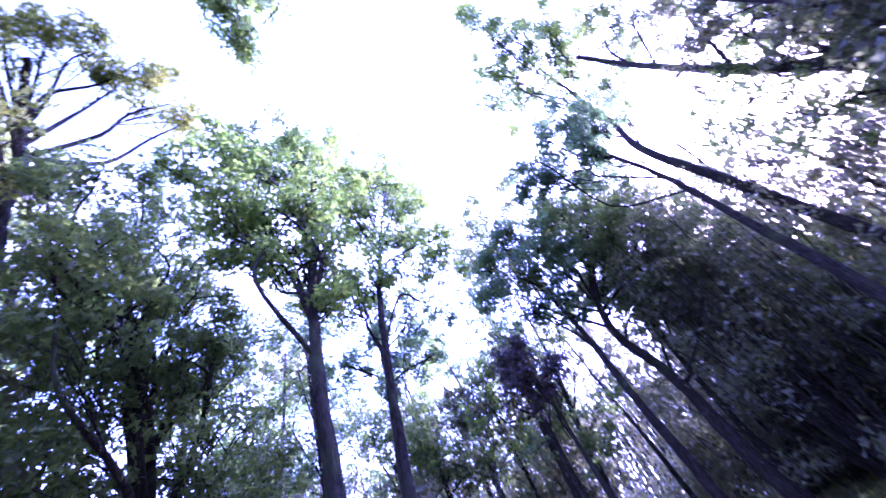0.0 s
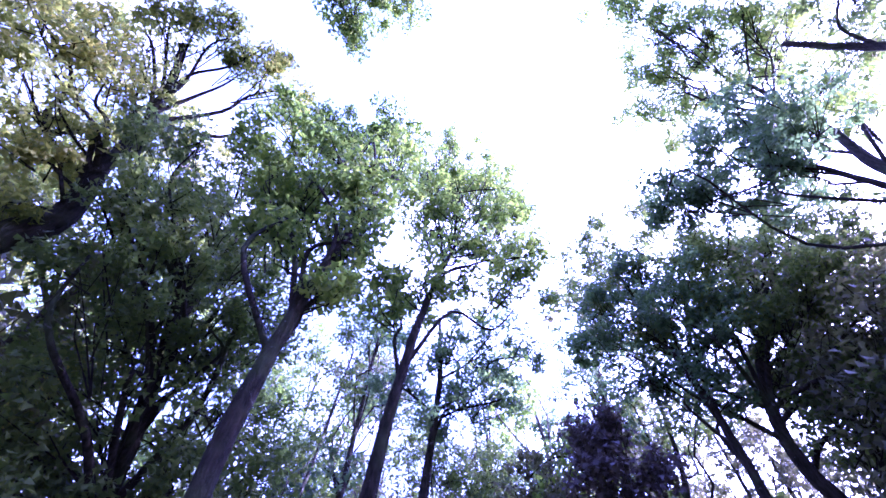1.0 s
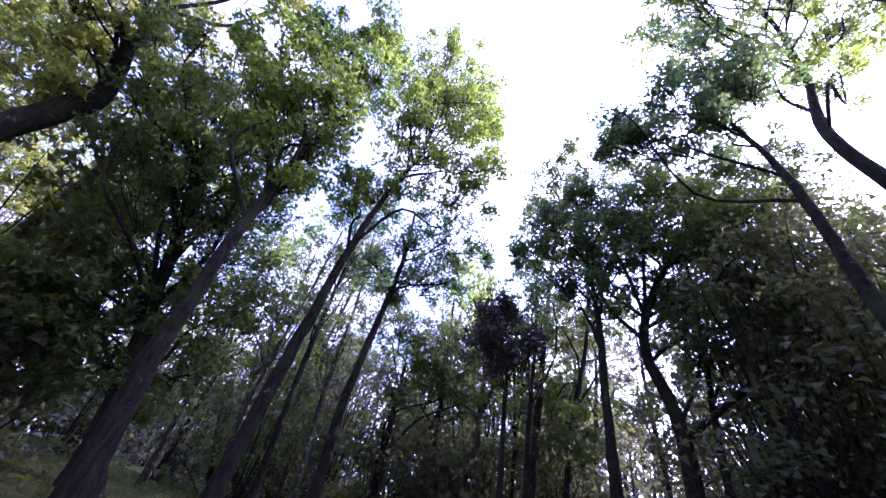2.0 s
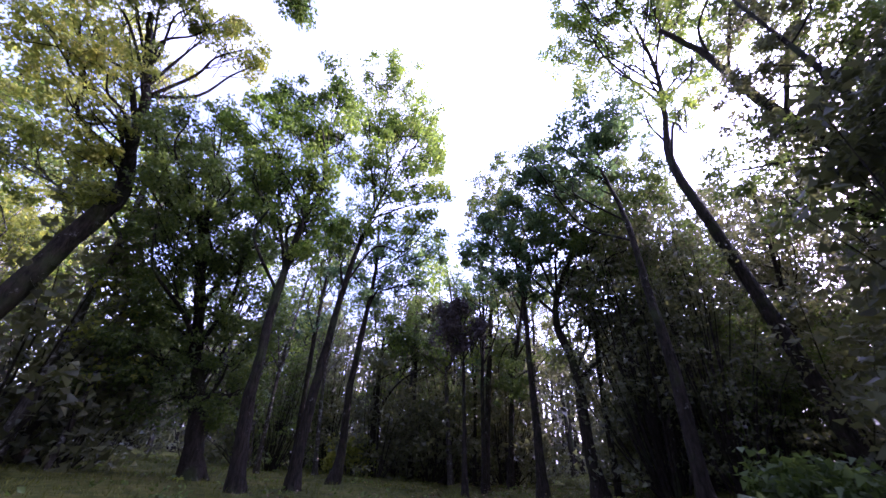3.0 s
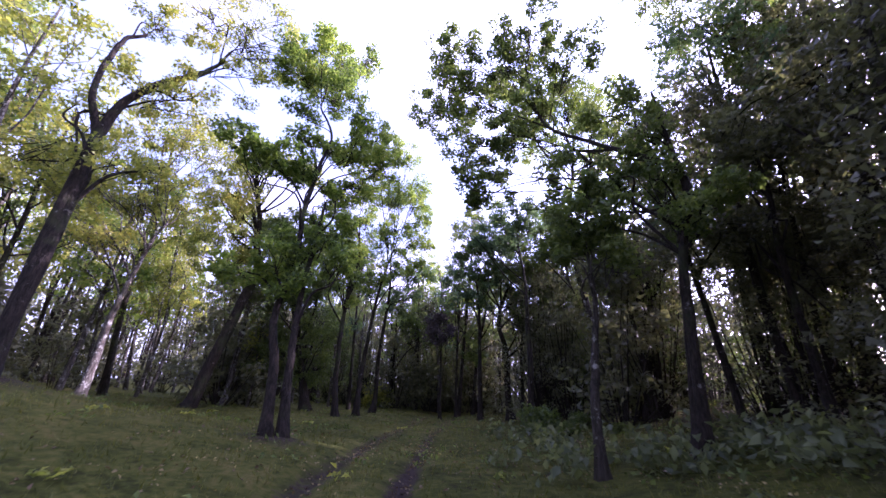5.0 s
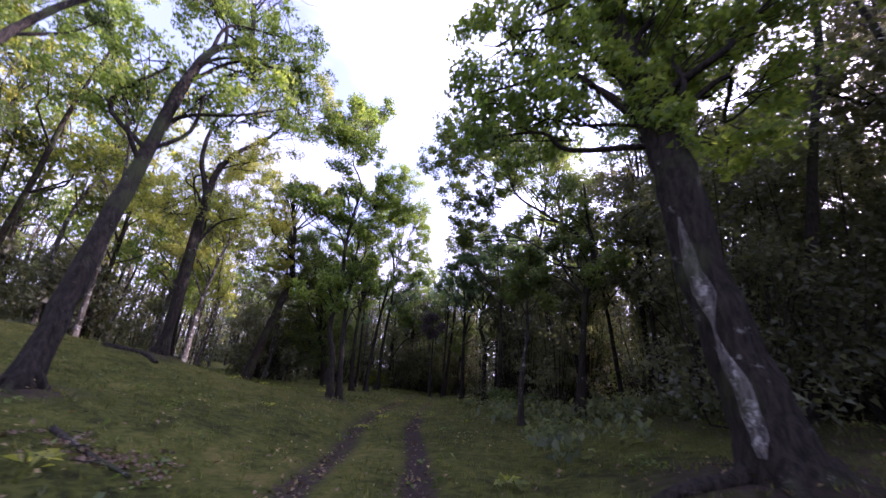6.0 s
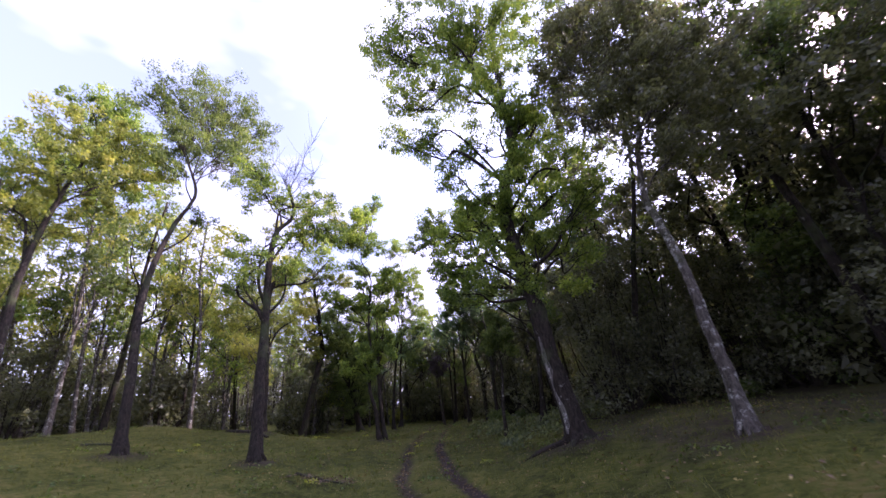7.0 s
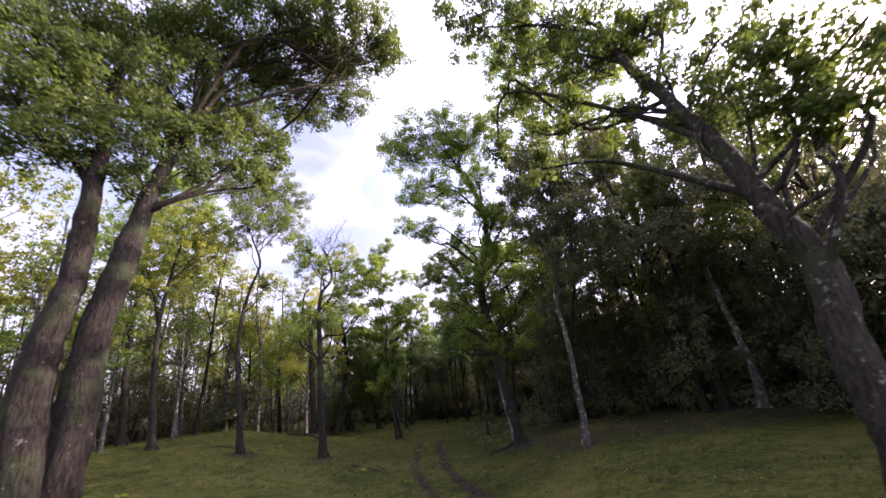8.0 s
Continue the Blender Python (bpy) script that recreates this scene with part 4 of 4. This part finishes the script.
def bush(rng, leaf, wide, high, clumps=54, count=34, size=0.22, plain=True):
    centres, spreads = [], []
    thing = new("bush")
    tagged(thing, "dense dark green undergrowth bush in the shade", "bush", "undergrowth")
    tv, tf = [], []
    for k in range(clumps):
        a, d, h = rng.random() * 6.28, wide * rng.random() ** 0.6, high * rng.random() ** 0.8
        d *= 1.1 - 0.55 * h / high
        q = Vector((math.cos(a) * d, math.sin(a) * d, 0.15 + h))
        centres.append(tuple(q))
        spreads.append(0.28 + 0.22 * rng.random())
        root = Vector((q.x * 0.15, q.y * 0.15, -0.05))
        if k % 3 == 0:
            tube(tv, tf, [root, root.lerp(q, 0.55) + wobble(rng, 0.12), q], [0.03, 0.018, 0.006], 3)
    child("stemwork", mesh_from("stemwork", tv, tf, BARK), thing, kind="stuff")
    child("foliage", leaf_mesh("foliage", centres, spreads, count, size, LEAF[leaf], rng, plain=plain), thing, kind="stuff")
    return thing


rng = np.random.default_rng(11)
KINDS = [wood_tree(rng, h, leaf, r, pale, low) for h, leaf, r, pale, low in (
    (11.5, "mid", 0.1, True, 0.4), (12.5, "teal", 0.12, False, 0.4), (10.0, "bright", 0.09, True, 0.4), (13.0, "mid", 0.13, False, 0.45),
    (9.0, "dark", 0.1, False, 0.2), (10.5, "yellow", 0.08, True, 0.42), (11.0, "dark", 0.12, False, 0.3))]
KINDS += [wood_tree(rng, h, leaf, r, pale, low, 0.15, 52) for h, leaf, r, pale, low in ((10.5, "mid", 0.12, False, 0.25), (11.0, "dark", 0.13, False, 0.15), (12.0, "dark", 0.11, False, 0.3))]
BUSHES = [bush(rng, leaf, w, h) for leaf, w, h in (("dark", 1.5, 2.6), ("dark", 1.8, 4.6), ("mid", 1.2, 1.3))]
BUSHES += [bush(rng, leaf, w, h, 54, 62, 0.12) for leaf, w, h in (("dark", 1.5, 2.8), ("dark", 1.7, 4.4))]


def drawn_in(x, y):
    """Places and sizes of the wood: it closes in and grows lower towards the far end of the clearing."""
    if y <= 22:
        return x, y, 1.0
    u = min(1.0, (y - 22) / 26)
    u = u * u * (3 - 2 * u)
    k = 1 - 0.44 * u
    return x * k + 1.2 * u, 22 + (y - 22) * 0.56, 1 - 0.22 * u


def in_gap(x, y):
    """The bright gap at the clearing's far end, and the track that leads there."""
    return (y > 40 and abs(x + 4.2 + 0.34 * (y - 43.8)) < 0.9) or (y > 36 and abs(x - 0.2 + 0.05 * y) < 1.0 and y < 44)


def on_bank(x, y):
    """The open grassy bank below the leaning trees."""
    return 7.0 < x < 13.9 and y < 20.8


def spot(x, y, scale, turn):
    return pose(x, y, ground_height(x, y) - 0.05, 0, 0, turn) @ Matrix.Diagonal((scale, scale, scale, 1))


def in_wood(x, y):
    """True where the wood stands: beyond the clearing's edges."""
    if 2.8 < x < 7.2 and y < 74:
        return False
    if y > 61 or (x > 7.5 and y > 55):
        return True
    if x > (9.0 if y > 32 else 12.0) and y > 20:
        return True
    if x > 15 and y > 1:
        return True
    if y > 38:
        return x < -15.5 - 0.12 * (58 - y)
    return x < -24 or (y > 32 and x < -13)


def scatter(rng, count, gap, lo, hi, where):
    """Random places with a least gap between them."""
    found = []
    for _ in range(count * 60):
        x, y = rng.uniform(lo[0], hi[0]), rng.uniform(lo[1], hi[1])
        if where(x, y) and all((x - a) ** 2 + (y - b) ** 2 > gap * gap for a, b in found):
            found.append((x, y))
            if len(found) == count:
                break
    return found


def plant(kinds, places, choose, size, drawn=True):
    """The first of each kind stands itself; the rest are copies."""
    used = set() if drawn else set(range(len(kinds)))
    for x, y in places:
        k = choose(x, y)
        a, b, small = drawn_in(x, y) if drawn else (x, y, 1.0)
        m = spot(a, b, size(x, y) * small, rng.uniform(0, 360))
        if in_gap(a, b) or on_bank(a, b) or (drawn and rng.random() < 0.55 * min(1.0, max(0.0, (y - 22) / 20)) * (1 if k in used else 0)):
            continue
        if k in used:
            copy_thing(kinds[k], m)
        else:
            used.add(k)
            kinds[k].matrix_basis = m


def wood_kind(x, y):
    if x > 23 and y < 30:
        return int(rng.choice([3, 6]))
    if x > 6 and -2 < y < 36:
        return int(rng.choice([7, 8, 9]))
    if x > 6 and y > 50:
        return int(rng.choice([4, 4, 6, 3]))
    if x > 6 and y < 60:
        return int(rng.choice([3, 4, 6, 0, 1] if x < 15 else [6, 3, 0, 1]))
    # Paler leaf kinds on the left put the sunlit side into colour.
    if x < -10 and y < 60:
        return int(rng.choice([2, 5, 0, 3, 4, 5, 2]))
    return int(rng.choice([0, 1, 1, 3, 6, 4, 2]))


def wood_size(x, y):
    if x > 8.5 and y < 62:
        return 0.95 + 0.3 * rng.random()
    return 0.85 + 0.35 * rng.random()


# Scatters beyond x = 24, below y = -4 and far left: unseen, added for shade.
plant(KINDS, scatter(rng, 12, 2.8, (9.5, 36), (15, 62), in_wood) + scatter(rng, 20, 4.0, (12, 0), (27, 62), in_wood) + scatter(rng, 8, 4.6, (24, -8), (40, 26), lambda x, y: True) + scatter(rng, 8, 2.6, (11.5, 19), (21, 34), lambda x, y: True) + scatter(rng, 6, 2.2, (7.5, 56), (14, 68), lambda x, y: True) + scatter(rng, 10, 2.2, (8, 50), (16, 66), lambda x, y: y > 56 or x > 11.5) + scatter(rng, 14, 5.0, (-24, -24), (26, -4), lambda x, y: True) + scatter(rng, 6, 4, (-34, -4), (-22, 14), lambda x, y: True) + scatter(rng, 104, 2.6, (-36, 10), (9, 80), in_wood), wood_kind, wood_size)


def yellow_side(x, y):
    """The wood on the clearing's bank, sunlit by its pale leaf colours, clear of the single trees before it."""
    return x < -9.5 - 0.25 * abs(y - 26) * (y < 26) and not (y > 33 and x > -11)


plant(KINDS, scatter(rng, 30, 2.2, (-26, 19), (-9.5, 42), yellow_side), lambda x, y: int(rng.choice([2, 5, 5, 0, 2, 5, 3])), lambda x, y: 0.85 + 0.35 * rng.random(), False)
plant(KINDS, scatter(rng, 20, 1.6, (-12, 43), (3, 52), lambda x, y: True) + scatter(rng, 9, 1.0, (-6, 40.4), (0.6, 43.4), lambda x, y: True), lambda x, y: int(rng.choice([0, 1, 3, 7, 9, 1, 6])), lambda x, y: 0.75 + 0.2 * rng.random(), False)
plant(KINDS, scatter(rng, 9, 1.6, (3.4, 40.5), (11, 48), lambda x, y: True), lambda x, y: int(rng.choice([8, 9, 6, 4, 8])), lambda x, y: 0.7 + 0.2 * rng.random(), False)

plant(KINDS, scatter(rng, 8, 1.7, (10, 20), (17.5, 33), lambda x, y: x > 11 or y > 25) + scatter(rng, 7, 1.5, (6.4, 27), (11, 37), lambda x, y: True), lambda x, y: int(rng.choice([8, 7, 9, 8])), lambda x, y: 0.65 + 0.2 * rng.random(), False)


def at_edge(x, y):
    """The belt of undergrowth along the wood's edge."""
    if y > 60.5 and -24 < x < 18:
        return not (-7.5 < x < -5.5 or 2.8 < x < 7.2)
    if 7.6 < x < 15 and y > 24:
        return True
    if 14 < x < 24 and 3 < y <= 24:
        return True
    if y > 38 and -26 < x < -15.0 - 0.1 * (58 - y):
        return True
    return 34 < y < 44 and -36 < x < -16


plant(BUSHES, scatter(rng, 18, 1.7, (13.2, 8), (20, 23), lambda x, y: x > 15 or y > 15) + scatter(rng, 22, 1.8, (12.5, 14), (20, 32), lambda x, y: y > 20 or x > 15) + scatter(rng, 34, 1.7, (7.6, 24), (13, 62), at_edge) + scatter(rng, 50, 2.2, (-36, 3), (24, 74), at_edge) + scatter(rng, 26, 1.8, (-34, 36), (-13, 60), lambda x, y: x < -14.5 - 0.1 * (58 - y)) + scatter(rng, 30, 1.6, (-20, 61.5), (14, 70), lambda x, y: not (-7.8 < x < -5.4 or 2.8 < x < 7.2)) + scatter(rng, 6, 1.6, (7.4, 54), (11.5, 61), lambda x, y: True), lambda x, y: int(rng.integers(2)) + (3 if (x > 0 and x < 13 and y < 41) or (x > 0 and x < 17 and y < 22) else 0), lambda x, y: 0.75 + 0.5 * rng.random())
BUSHES[2].matrix_basis = spot(3.6, 34.5, 0.55, 0)
for x, y, s in ((4.3, 33.6, 0.5), (4.9, 35.2, 0.6), (5.3, 32.6, 0.36), (9.2, 27.0, 0.5), (10.4, 24.0, 0.6)):
    copy_thing(BUSHES[2], spot(x, y, s, 40 * x))
plant(BUSHES, scatter(rng, 30, 1.7, (-27, 20), (-11.5, 44), lambda x, y: x < -15 or y > 33), lambda x, y: int(rng.choice([0, 1, 1])), lambda x, y: 0.6 + 0.35 * rng.random(), False)
THICKETS = [bush(rng, "dark", 2.1, 6.2, 90, 46, 0.125), bush(rng, "mid", 1.8, 5.4, 76, 46, 0.125)]
for thicket in THICKETS:
    tagged(thicket, "tall dark leafy thicket in the wood's shade", "thicket", "thickets")
plant(THICKETS, scatter(rng, 9, 2.9, (13.6, 10), (22, 34), lambda x, y: x > 15.5 or y > 17) + scatter(rng, 3, 2.2, (10.5, 23), (14, 32), lambda x, y: True) + scatter(rng, 7, 2.2, (11.8, 33), (17, 52), lambda x, y: True) + scatter(rng, 7, 2.2, (9, 57), (16, 66), lambda x, y: True) + scatter(rng, 24, 2.1, (-24, 61.5), (2, 71), lambda x, y: not -9 < x < -4.5), lambda x, y: int(rng.integers(2)), lambda x, y: 0.85 + 0.3 * rng.random())
plant(THICKETS, scatter(rng, 10, 1.5, (5.8, 34), (11, 43), lambda x, y: x > 6.6 or y > 38) + scatter(rng, 7, 1.5, (8, 25.5), (12.5, 33), lambda x, y: True) + scatter(rng, 6, 1.9, (12, 19), (17, 27), lambda x, y: True) + scatter(rng, 6, 1.8, (-13, 46), (3, 50), lambda x, y: True), lambda x, y: int(rng.integers(2)), lambda x, y: 0.65 + 0.3 * rng.random(), False)
plant(THICKETS, scatter(rng, 12, 1.6, (12, 15), (20, 31), lambda x, y: x > 14.2 or y > 21.5) + scatter(rng, 9, 1.3, (4.2, 38), (9.5, 44), lambda x, y: True) + scatter(rng, 3, 1.1, (3.5, 39.5), (5.4, 42.5), lambda x, y: True) + scatter(rng, 6, 1.4, (-7.5, 41.5), (-0.6, 46.5), lambda x, y: True), lambda x, y: int(rng.integers(2)), lambda x, y: 0.75 + 0.35 * rng.random(), False)
plant(KINDS, scatter(rng, 6, 2.2, (12, 14), (22, 31), lambda x, y: x > 14.5 or y > 22), lambda x, y: int(rng.choice([8, 9, 8])), lambda x, y: 0.65 + 0.2 * rng.random(), False)
plant(KINDS, scatter(rng, 6, 1.3, (7.2, 27), (11, 31.5), lambda x, y: x + 0.4 * y > 18.8), lambda x, y: int(rng.choice([8, 9, 8])), lambda x, y: 0.45 + 0.2 * rng.random(), False)
# Trees added in the sun's path, to cast shade on the right-hand thickets.
plant(KINDS, scatter(rng, 6, 1.9, (13.5, 30), (20, 40), lambda x, y: True), lambda x, y: int(rng.choice([8, 9, 6, 8])), lambda x, y: 0.75 + 0.2 * rng.random(), False)
plant(KINDS, scatter(rng, 7, 2.2, (-20, 13), (-11.5, 22), lambda x, y: True), lambda x, y: int(rng.choice([2, 5, 0, 5])), lambda x, y: 0.85 + 0.2 * rng.random(), False)
shrub = bush(rng, "yellow", 1.6, 1.5)
tagged(shrub, "bright yellow-green shrub in the gap at the track's end", "shrub")
del shrub["group"]
shrub.matrix_basis = spot(-4.3, 44.0, 0.7, 0)


def far_wood(rng):
    """The wood's depth behind the nearer trees, and an unseen belt added for shade: thin stems and a shaded mass of
    leaves.
    """
    places = [(rng.uniform(-58, 48), rng.uniform(78, 100)) for _ in range(420)]
    places += [(rng.uniform(-62, -38), rng.uniform(4, 90)) for _ in range(170)]
    places += [(rng.uniform(29, 46), rng.uniform(-4, 90)) for _ in range(150)]
    # Belt behind the camera, never in view, added to hold off sky light.
    places += [(rng.uniform(-36, 32), rng.uniform(-24, -9)) for _ in range(110)]
    stem_v, stem_f, centres, spreads = [], [], [], []
    for x, y in places:
        x, y, small = drawn_in(x, y)
        z, tall = ground_height(x, y), rng.uniform(7.5, 12.5) * small
        lean = rng.normal(size=2) * 0.4
        tube(stem_v, stem_f, [Vector((x, y, z)), Vector((x + lean[0], y + lean[1], z + tall * 0.6)), Vector((x + lean[0] * 1.6, y + lean[1], z + tall))], [0.1, 0.07, 0.02], 4)
        for _ in range(17):
            h = tall * rng.random() ** 1.3
            w = 1.9 - 1.0 * h / tall
            centres.append((x + rng.normal() * w, y + rng.normal() * w, z + 0.4 + h))
            spreads.append(0.55 + 0.5 * rng.random())
    base = new("far_wood", leaf_mesh("far_wood", centres, spreads, 9, 0.38, LEAF["dark"], rng, plain=True))
    tagged(base, "dense dark green wood behind the clearing, with unseen belt added for shade", "woodland", kind="stuff")
    child("stemwork", mesh_from("stemwork", stem_v, stem_f, BARK), base, kind="stuff")


far_wood(np.random.default_rng(23))


def sapling(x, y, tall):
    """A thin young tree with a few tiers of drooping pale leaves."""
    rng = np.random.default_rng(8)
    base = Vector((x, y, uneven(x, y) - 0.03))
    thing = new("sapling")
    thing.location = base
    tagged(thing, "thin sapling with pale yellow-green leaf tiers", "tree")
    line = spline([Vector((0, 0, 0)), Vector((0.08, 0, tall * 0.35)), Vector((-0.05, 0.05, tall * 0.7)), Vector((0.05, 0, tall))], 5)
    verts, faces = [], []
    tube(verts, faces, line, [0.055 * (1 - 0.8 * i / len(line)) for i in range(len(line))], 8, 0.2)
    child("trunk", mesh_from("trunk", verts, faces, BARK_PALE, True), thing)
    centres = []
    for k in range(9):
        a, at = k * 2.4, line[6 + k]
        end = at + Vector((math.cos(a), math.sin(a), 0.25)) * (0.75 - 0.05 * k)
        verts, faces = [], []
        tube(verts, faces, [at, at.lerp(end, 0.5) + wobble(rng, 0.05), end], [0.02, 0.013, 0.005], 5)
        child("limb", mesh_from("limb", verts, faces, BARK_PALE, True), thing)
        centres += [tuple(at.lerp(end, u) + wobble(rng, 0.1)) for u in (0.4, 0.7, 1.0)]
    child("crown", leaf_mesh("crown", centres, [0.26] * len(centres), 20, 0.13, LEAF["yellow"], rng), thing, kind="stuff")


sapling(-7.0, 36.4, 3.6)


edge_bush = bush(np.random.default_rng(31), "grey", 0.7, 1.1, 36, 34, 0.11, False)
tagged(edge_bush, "low grey-green bush on the grassy bank", "bush")
del edge_bush["group"]
edge_bush.matrix_basis = spot(8.35, 9.3, 0.6, 0)


# ---- small growth and litter on the ground ----
def grass_blades(rng, count):
    """Short blades in tufts over the clearing."""
    tuft = np.stack([rng.uniform(-14, 11, count // 6), rng.uniform(5, 54, count // 6)], 1)
    xy = np.repeat(tuft, 6, 0) + rng.normal(size=(count // 6 * 6, 2)) * 0.06
    n = len(xy)
    z = np.array([uneven(x, y) for x, y in tuft]).repeat(6) - 0.01
    keep = np.array([min(abs(x - c) for c in rut_lines(y)) > 0.3 for x, y in xy])
    xy, z = xy[keep], z[keep]
    n = len(xy)
    a, tall = rng.random(n) * 6.28, 0.04 + 0.07 * rng.random(n) ** 2
    wide = 0.004 + 0.005 * rng.random(n)
    lean = rng.normal(size=(n, 2)) * 0.035
    v = np.empty((n, 3, 3))
    v[:, 0] = np.stack([xy[:, 0] - np.cos(a) * wide, xy[:, 1] - np.sin(a) * wide, z], 1)
    v[:, 1] = np.stack([xy[:, 0] + np.cos(a) * wide, xy[:, 1] + np.sin(a) * wide, z], 1)
    v[:, 2] = np.stack([xy[:, 0] + lean[:, 0], xy[:, 1] + lean[:, 1], z + tall], 1)
    me = bpy.data.meshes.new("grass")
    me.vertices.add(3 * n)
    me.vertices.foreach_set("co", v.ravel())
    me.loops.add(3 * n)
    me.loops.foreach_set("vertex_index", np.arange(3 * n, dtype=np.int32))
    me.polygons.add(n)
    me.polygons.foreach_set("loop_start", (3 * np.arange(n)).astype(np.int32))
    me.materials.append(BLADE)
    me.update(calc_edges=True)
    return tagged(new("grass", me), "short green grass covering the clearing", "grass", kind="stuff")


def scattered(name, label, category, rng, spots, spread, count, size, material, lift, up=1.6, flat=0.08):
    pts = [(x, y, uneven(x, y) + lift) for x, y in spots]
    me = leaf_mesh(name, pts, [spread] * len(pts), count, size, material, rng, up=up, flat=flat)
    return tagged(new(name, me), label, category, kind="stuff")


rng = np.random.default_rng(5)
grass_blades(rng, 150000)
scattered("leaf_litter", "fallen brown and yellow leaves on the grass", "leaf litter", rng, [(rng.uniform(-3, 10), rng.uniform(9, 46)) for _ in range(520)], 0.7, 16, 0.05, LITTER, 0.02)
scattered("rut_litter", "dead leaves lying along the wheel ruts", "leaf litter", rng, [(rut_lines(y)[k % 2] + rng.normal() * 0.12, y) for k, y in enumerate(rng.uniform(6, 40, 420))], 0.32, 12, 0.05, LITTER, 0.0)
scattered("weeds", "low broad-leaved weeds growing in the grass", "weeds", rng, [(rng.uniform(-13, 11), rng.uniform(8, 55)) for _ in range(520)], 0.3, 12, 0.08, LEAF["mid"], 0.04, 0.9, 0.2)
scattered("sprouts", "pale yellow-green sprouts standing in the grass", "weeds", rng, [(rng.uniform(-6, 6), rng.uniform(14, 40)) for _ in range(26)], 0.16, 14, 0.1, LEAF["yellow"], 0.08)


scattered("ferns", "grey-green ferny tufts along the shaded edge", "ferns", rng, [(x + rng.normal() * 0.5, y + rng.normal() * 0.8) for x, y in ((3.6, 30.0), (4.6, 28.5), (5.5, 28.9), (6.3, 28.4), (6.9, 28.0), (7.7, 27.2), (8.0, 26.6), (3.2, 32.6), (4.9, 24.7)) for _ in range(9)], 0.34, 26, 0.16, LEAF["grey"], 0.2, 0.2, 0.7)
scattered("brown_litter", "heap of dead brown leaves on the grass", "leaf litter", rng, [(-0.5 + rng.normal() * 0.45, 21.5 + rng.normal() * 0.12) for _ in range(18)], 0.2, 34, 0.05, DEAD_LEAF, 0.005, 1.8, 0.05)


def fallen_branch(line, r, seed):
    """A dead bough with side twigs, lying on the ground."""
    rng = np.random.default_rng(seed)
    line = spline([(x, y, uneven(x, y) + r * 0.7) for x, y in line], 6)
    verts, faces = [], []
    tube(verts, faces, line, [r * (1 - 0.6 * i / len(line)) for i in range(len(line))], 8, 0.3)
    base = new("fallen_branch", mesh_from("fallen_branch", verts, faces, BARK_MOTTLED, True))
    tagged(base, "dead brown branch lying on the grass", "branch", "fallen branches")
    for k in range(5):
        a = line[2 + k * (len(line) - 4) // 5]
        verts, faces = [], []
        end = a + Vector((rng.normal() * 0.35, rng.normal() * 0.12, 0.01 + 0.05 * rng.random()))
        tube(verts, faces, [a, a.lerp(end, 0.5) + wobble(rng, 0.05), end], [r * 0.4, r * 0.25, r * 0.1], 5)
        child("twig", mesh_from("twig", verts, faces, BARK_MOTTLED, True), base)
    return base


fallen_branch([(-1.1, 21.6), (-0.5, 21.45), (0.15, 21.3)], 0.032, 1)
fallen_branch([(-8.0, 22.4), (-7.4, 22.8), (-6.9, 22.7)], 0.035, 2)


def fallen_log(line, r):
    """A thick rotting log with broken stubs, half sunk in the grass."""
    line = spline([(x, y, uneven(x, y) + r * 0.15) for x, y in line], 6)
    verts, faces = [], []
    tube(verts, faces, line, [r * (1.1 - 0.35 * i / len(line)) for i in range(len(line))], 12, 0.35, 2.0)
    log = new("fallen_log", mesh_from("fallen_log", verts, faces, BARK, True))
    tagged(log, "thick dark rotting log half sunk in the grass", "log")
    for i, way in ((4, (0.1, -0.1, 0.16)), (9, (-0.08, 0.12, 0.14))):
        verts, faces = [], []
        a = line[i]
        tube(verts, faces, [a, a + Vector(way) * 0.7, a + Vector(way) * 1.3], [r * 0.4, r * 0.3, r * 0.22], 7, 0.3)
        child("stub", mesh_from("stub", verts, faces, BARK, True), log)


fallen_log([(-6.9, 27.0), (-6.3, 26.85), (-5.6, 26.95), (-5.0, 26.7)], 0.075)
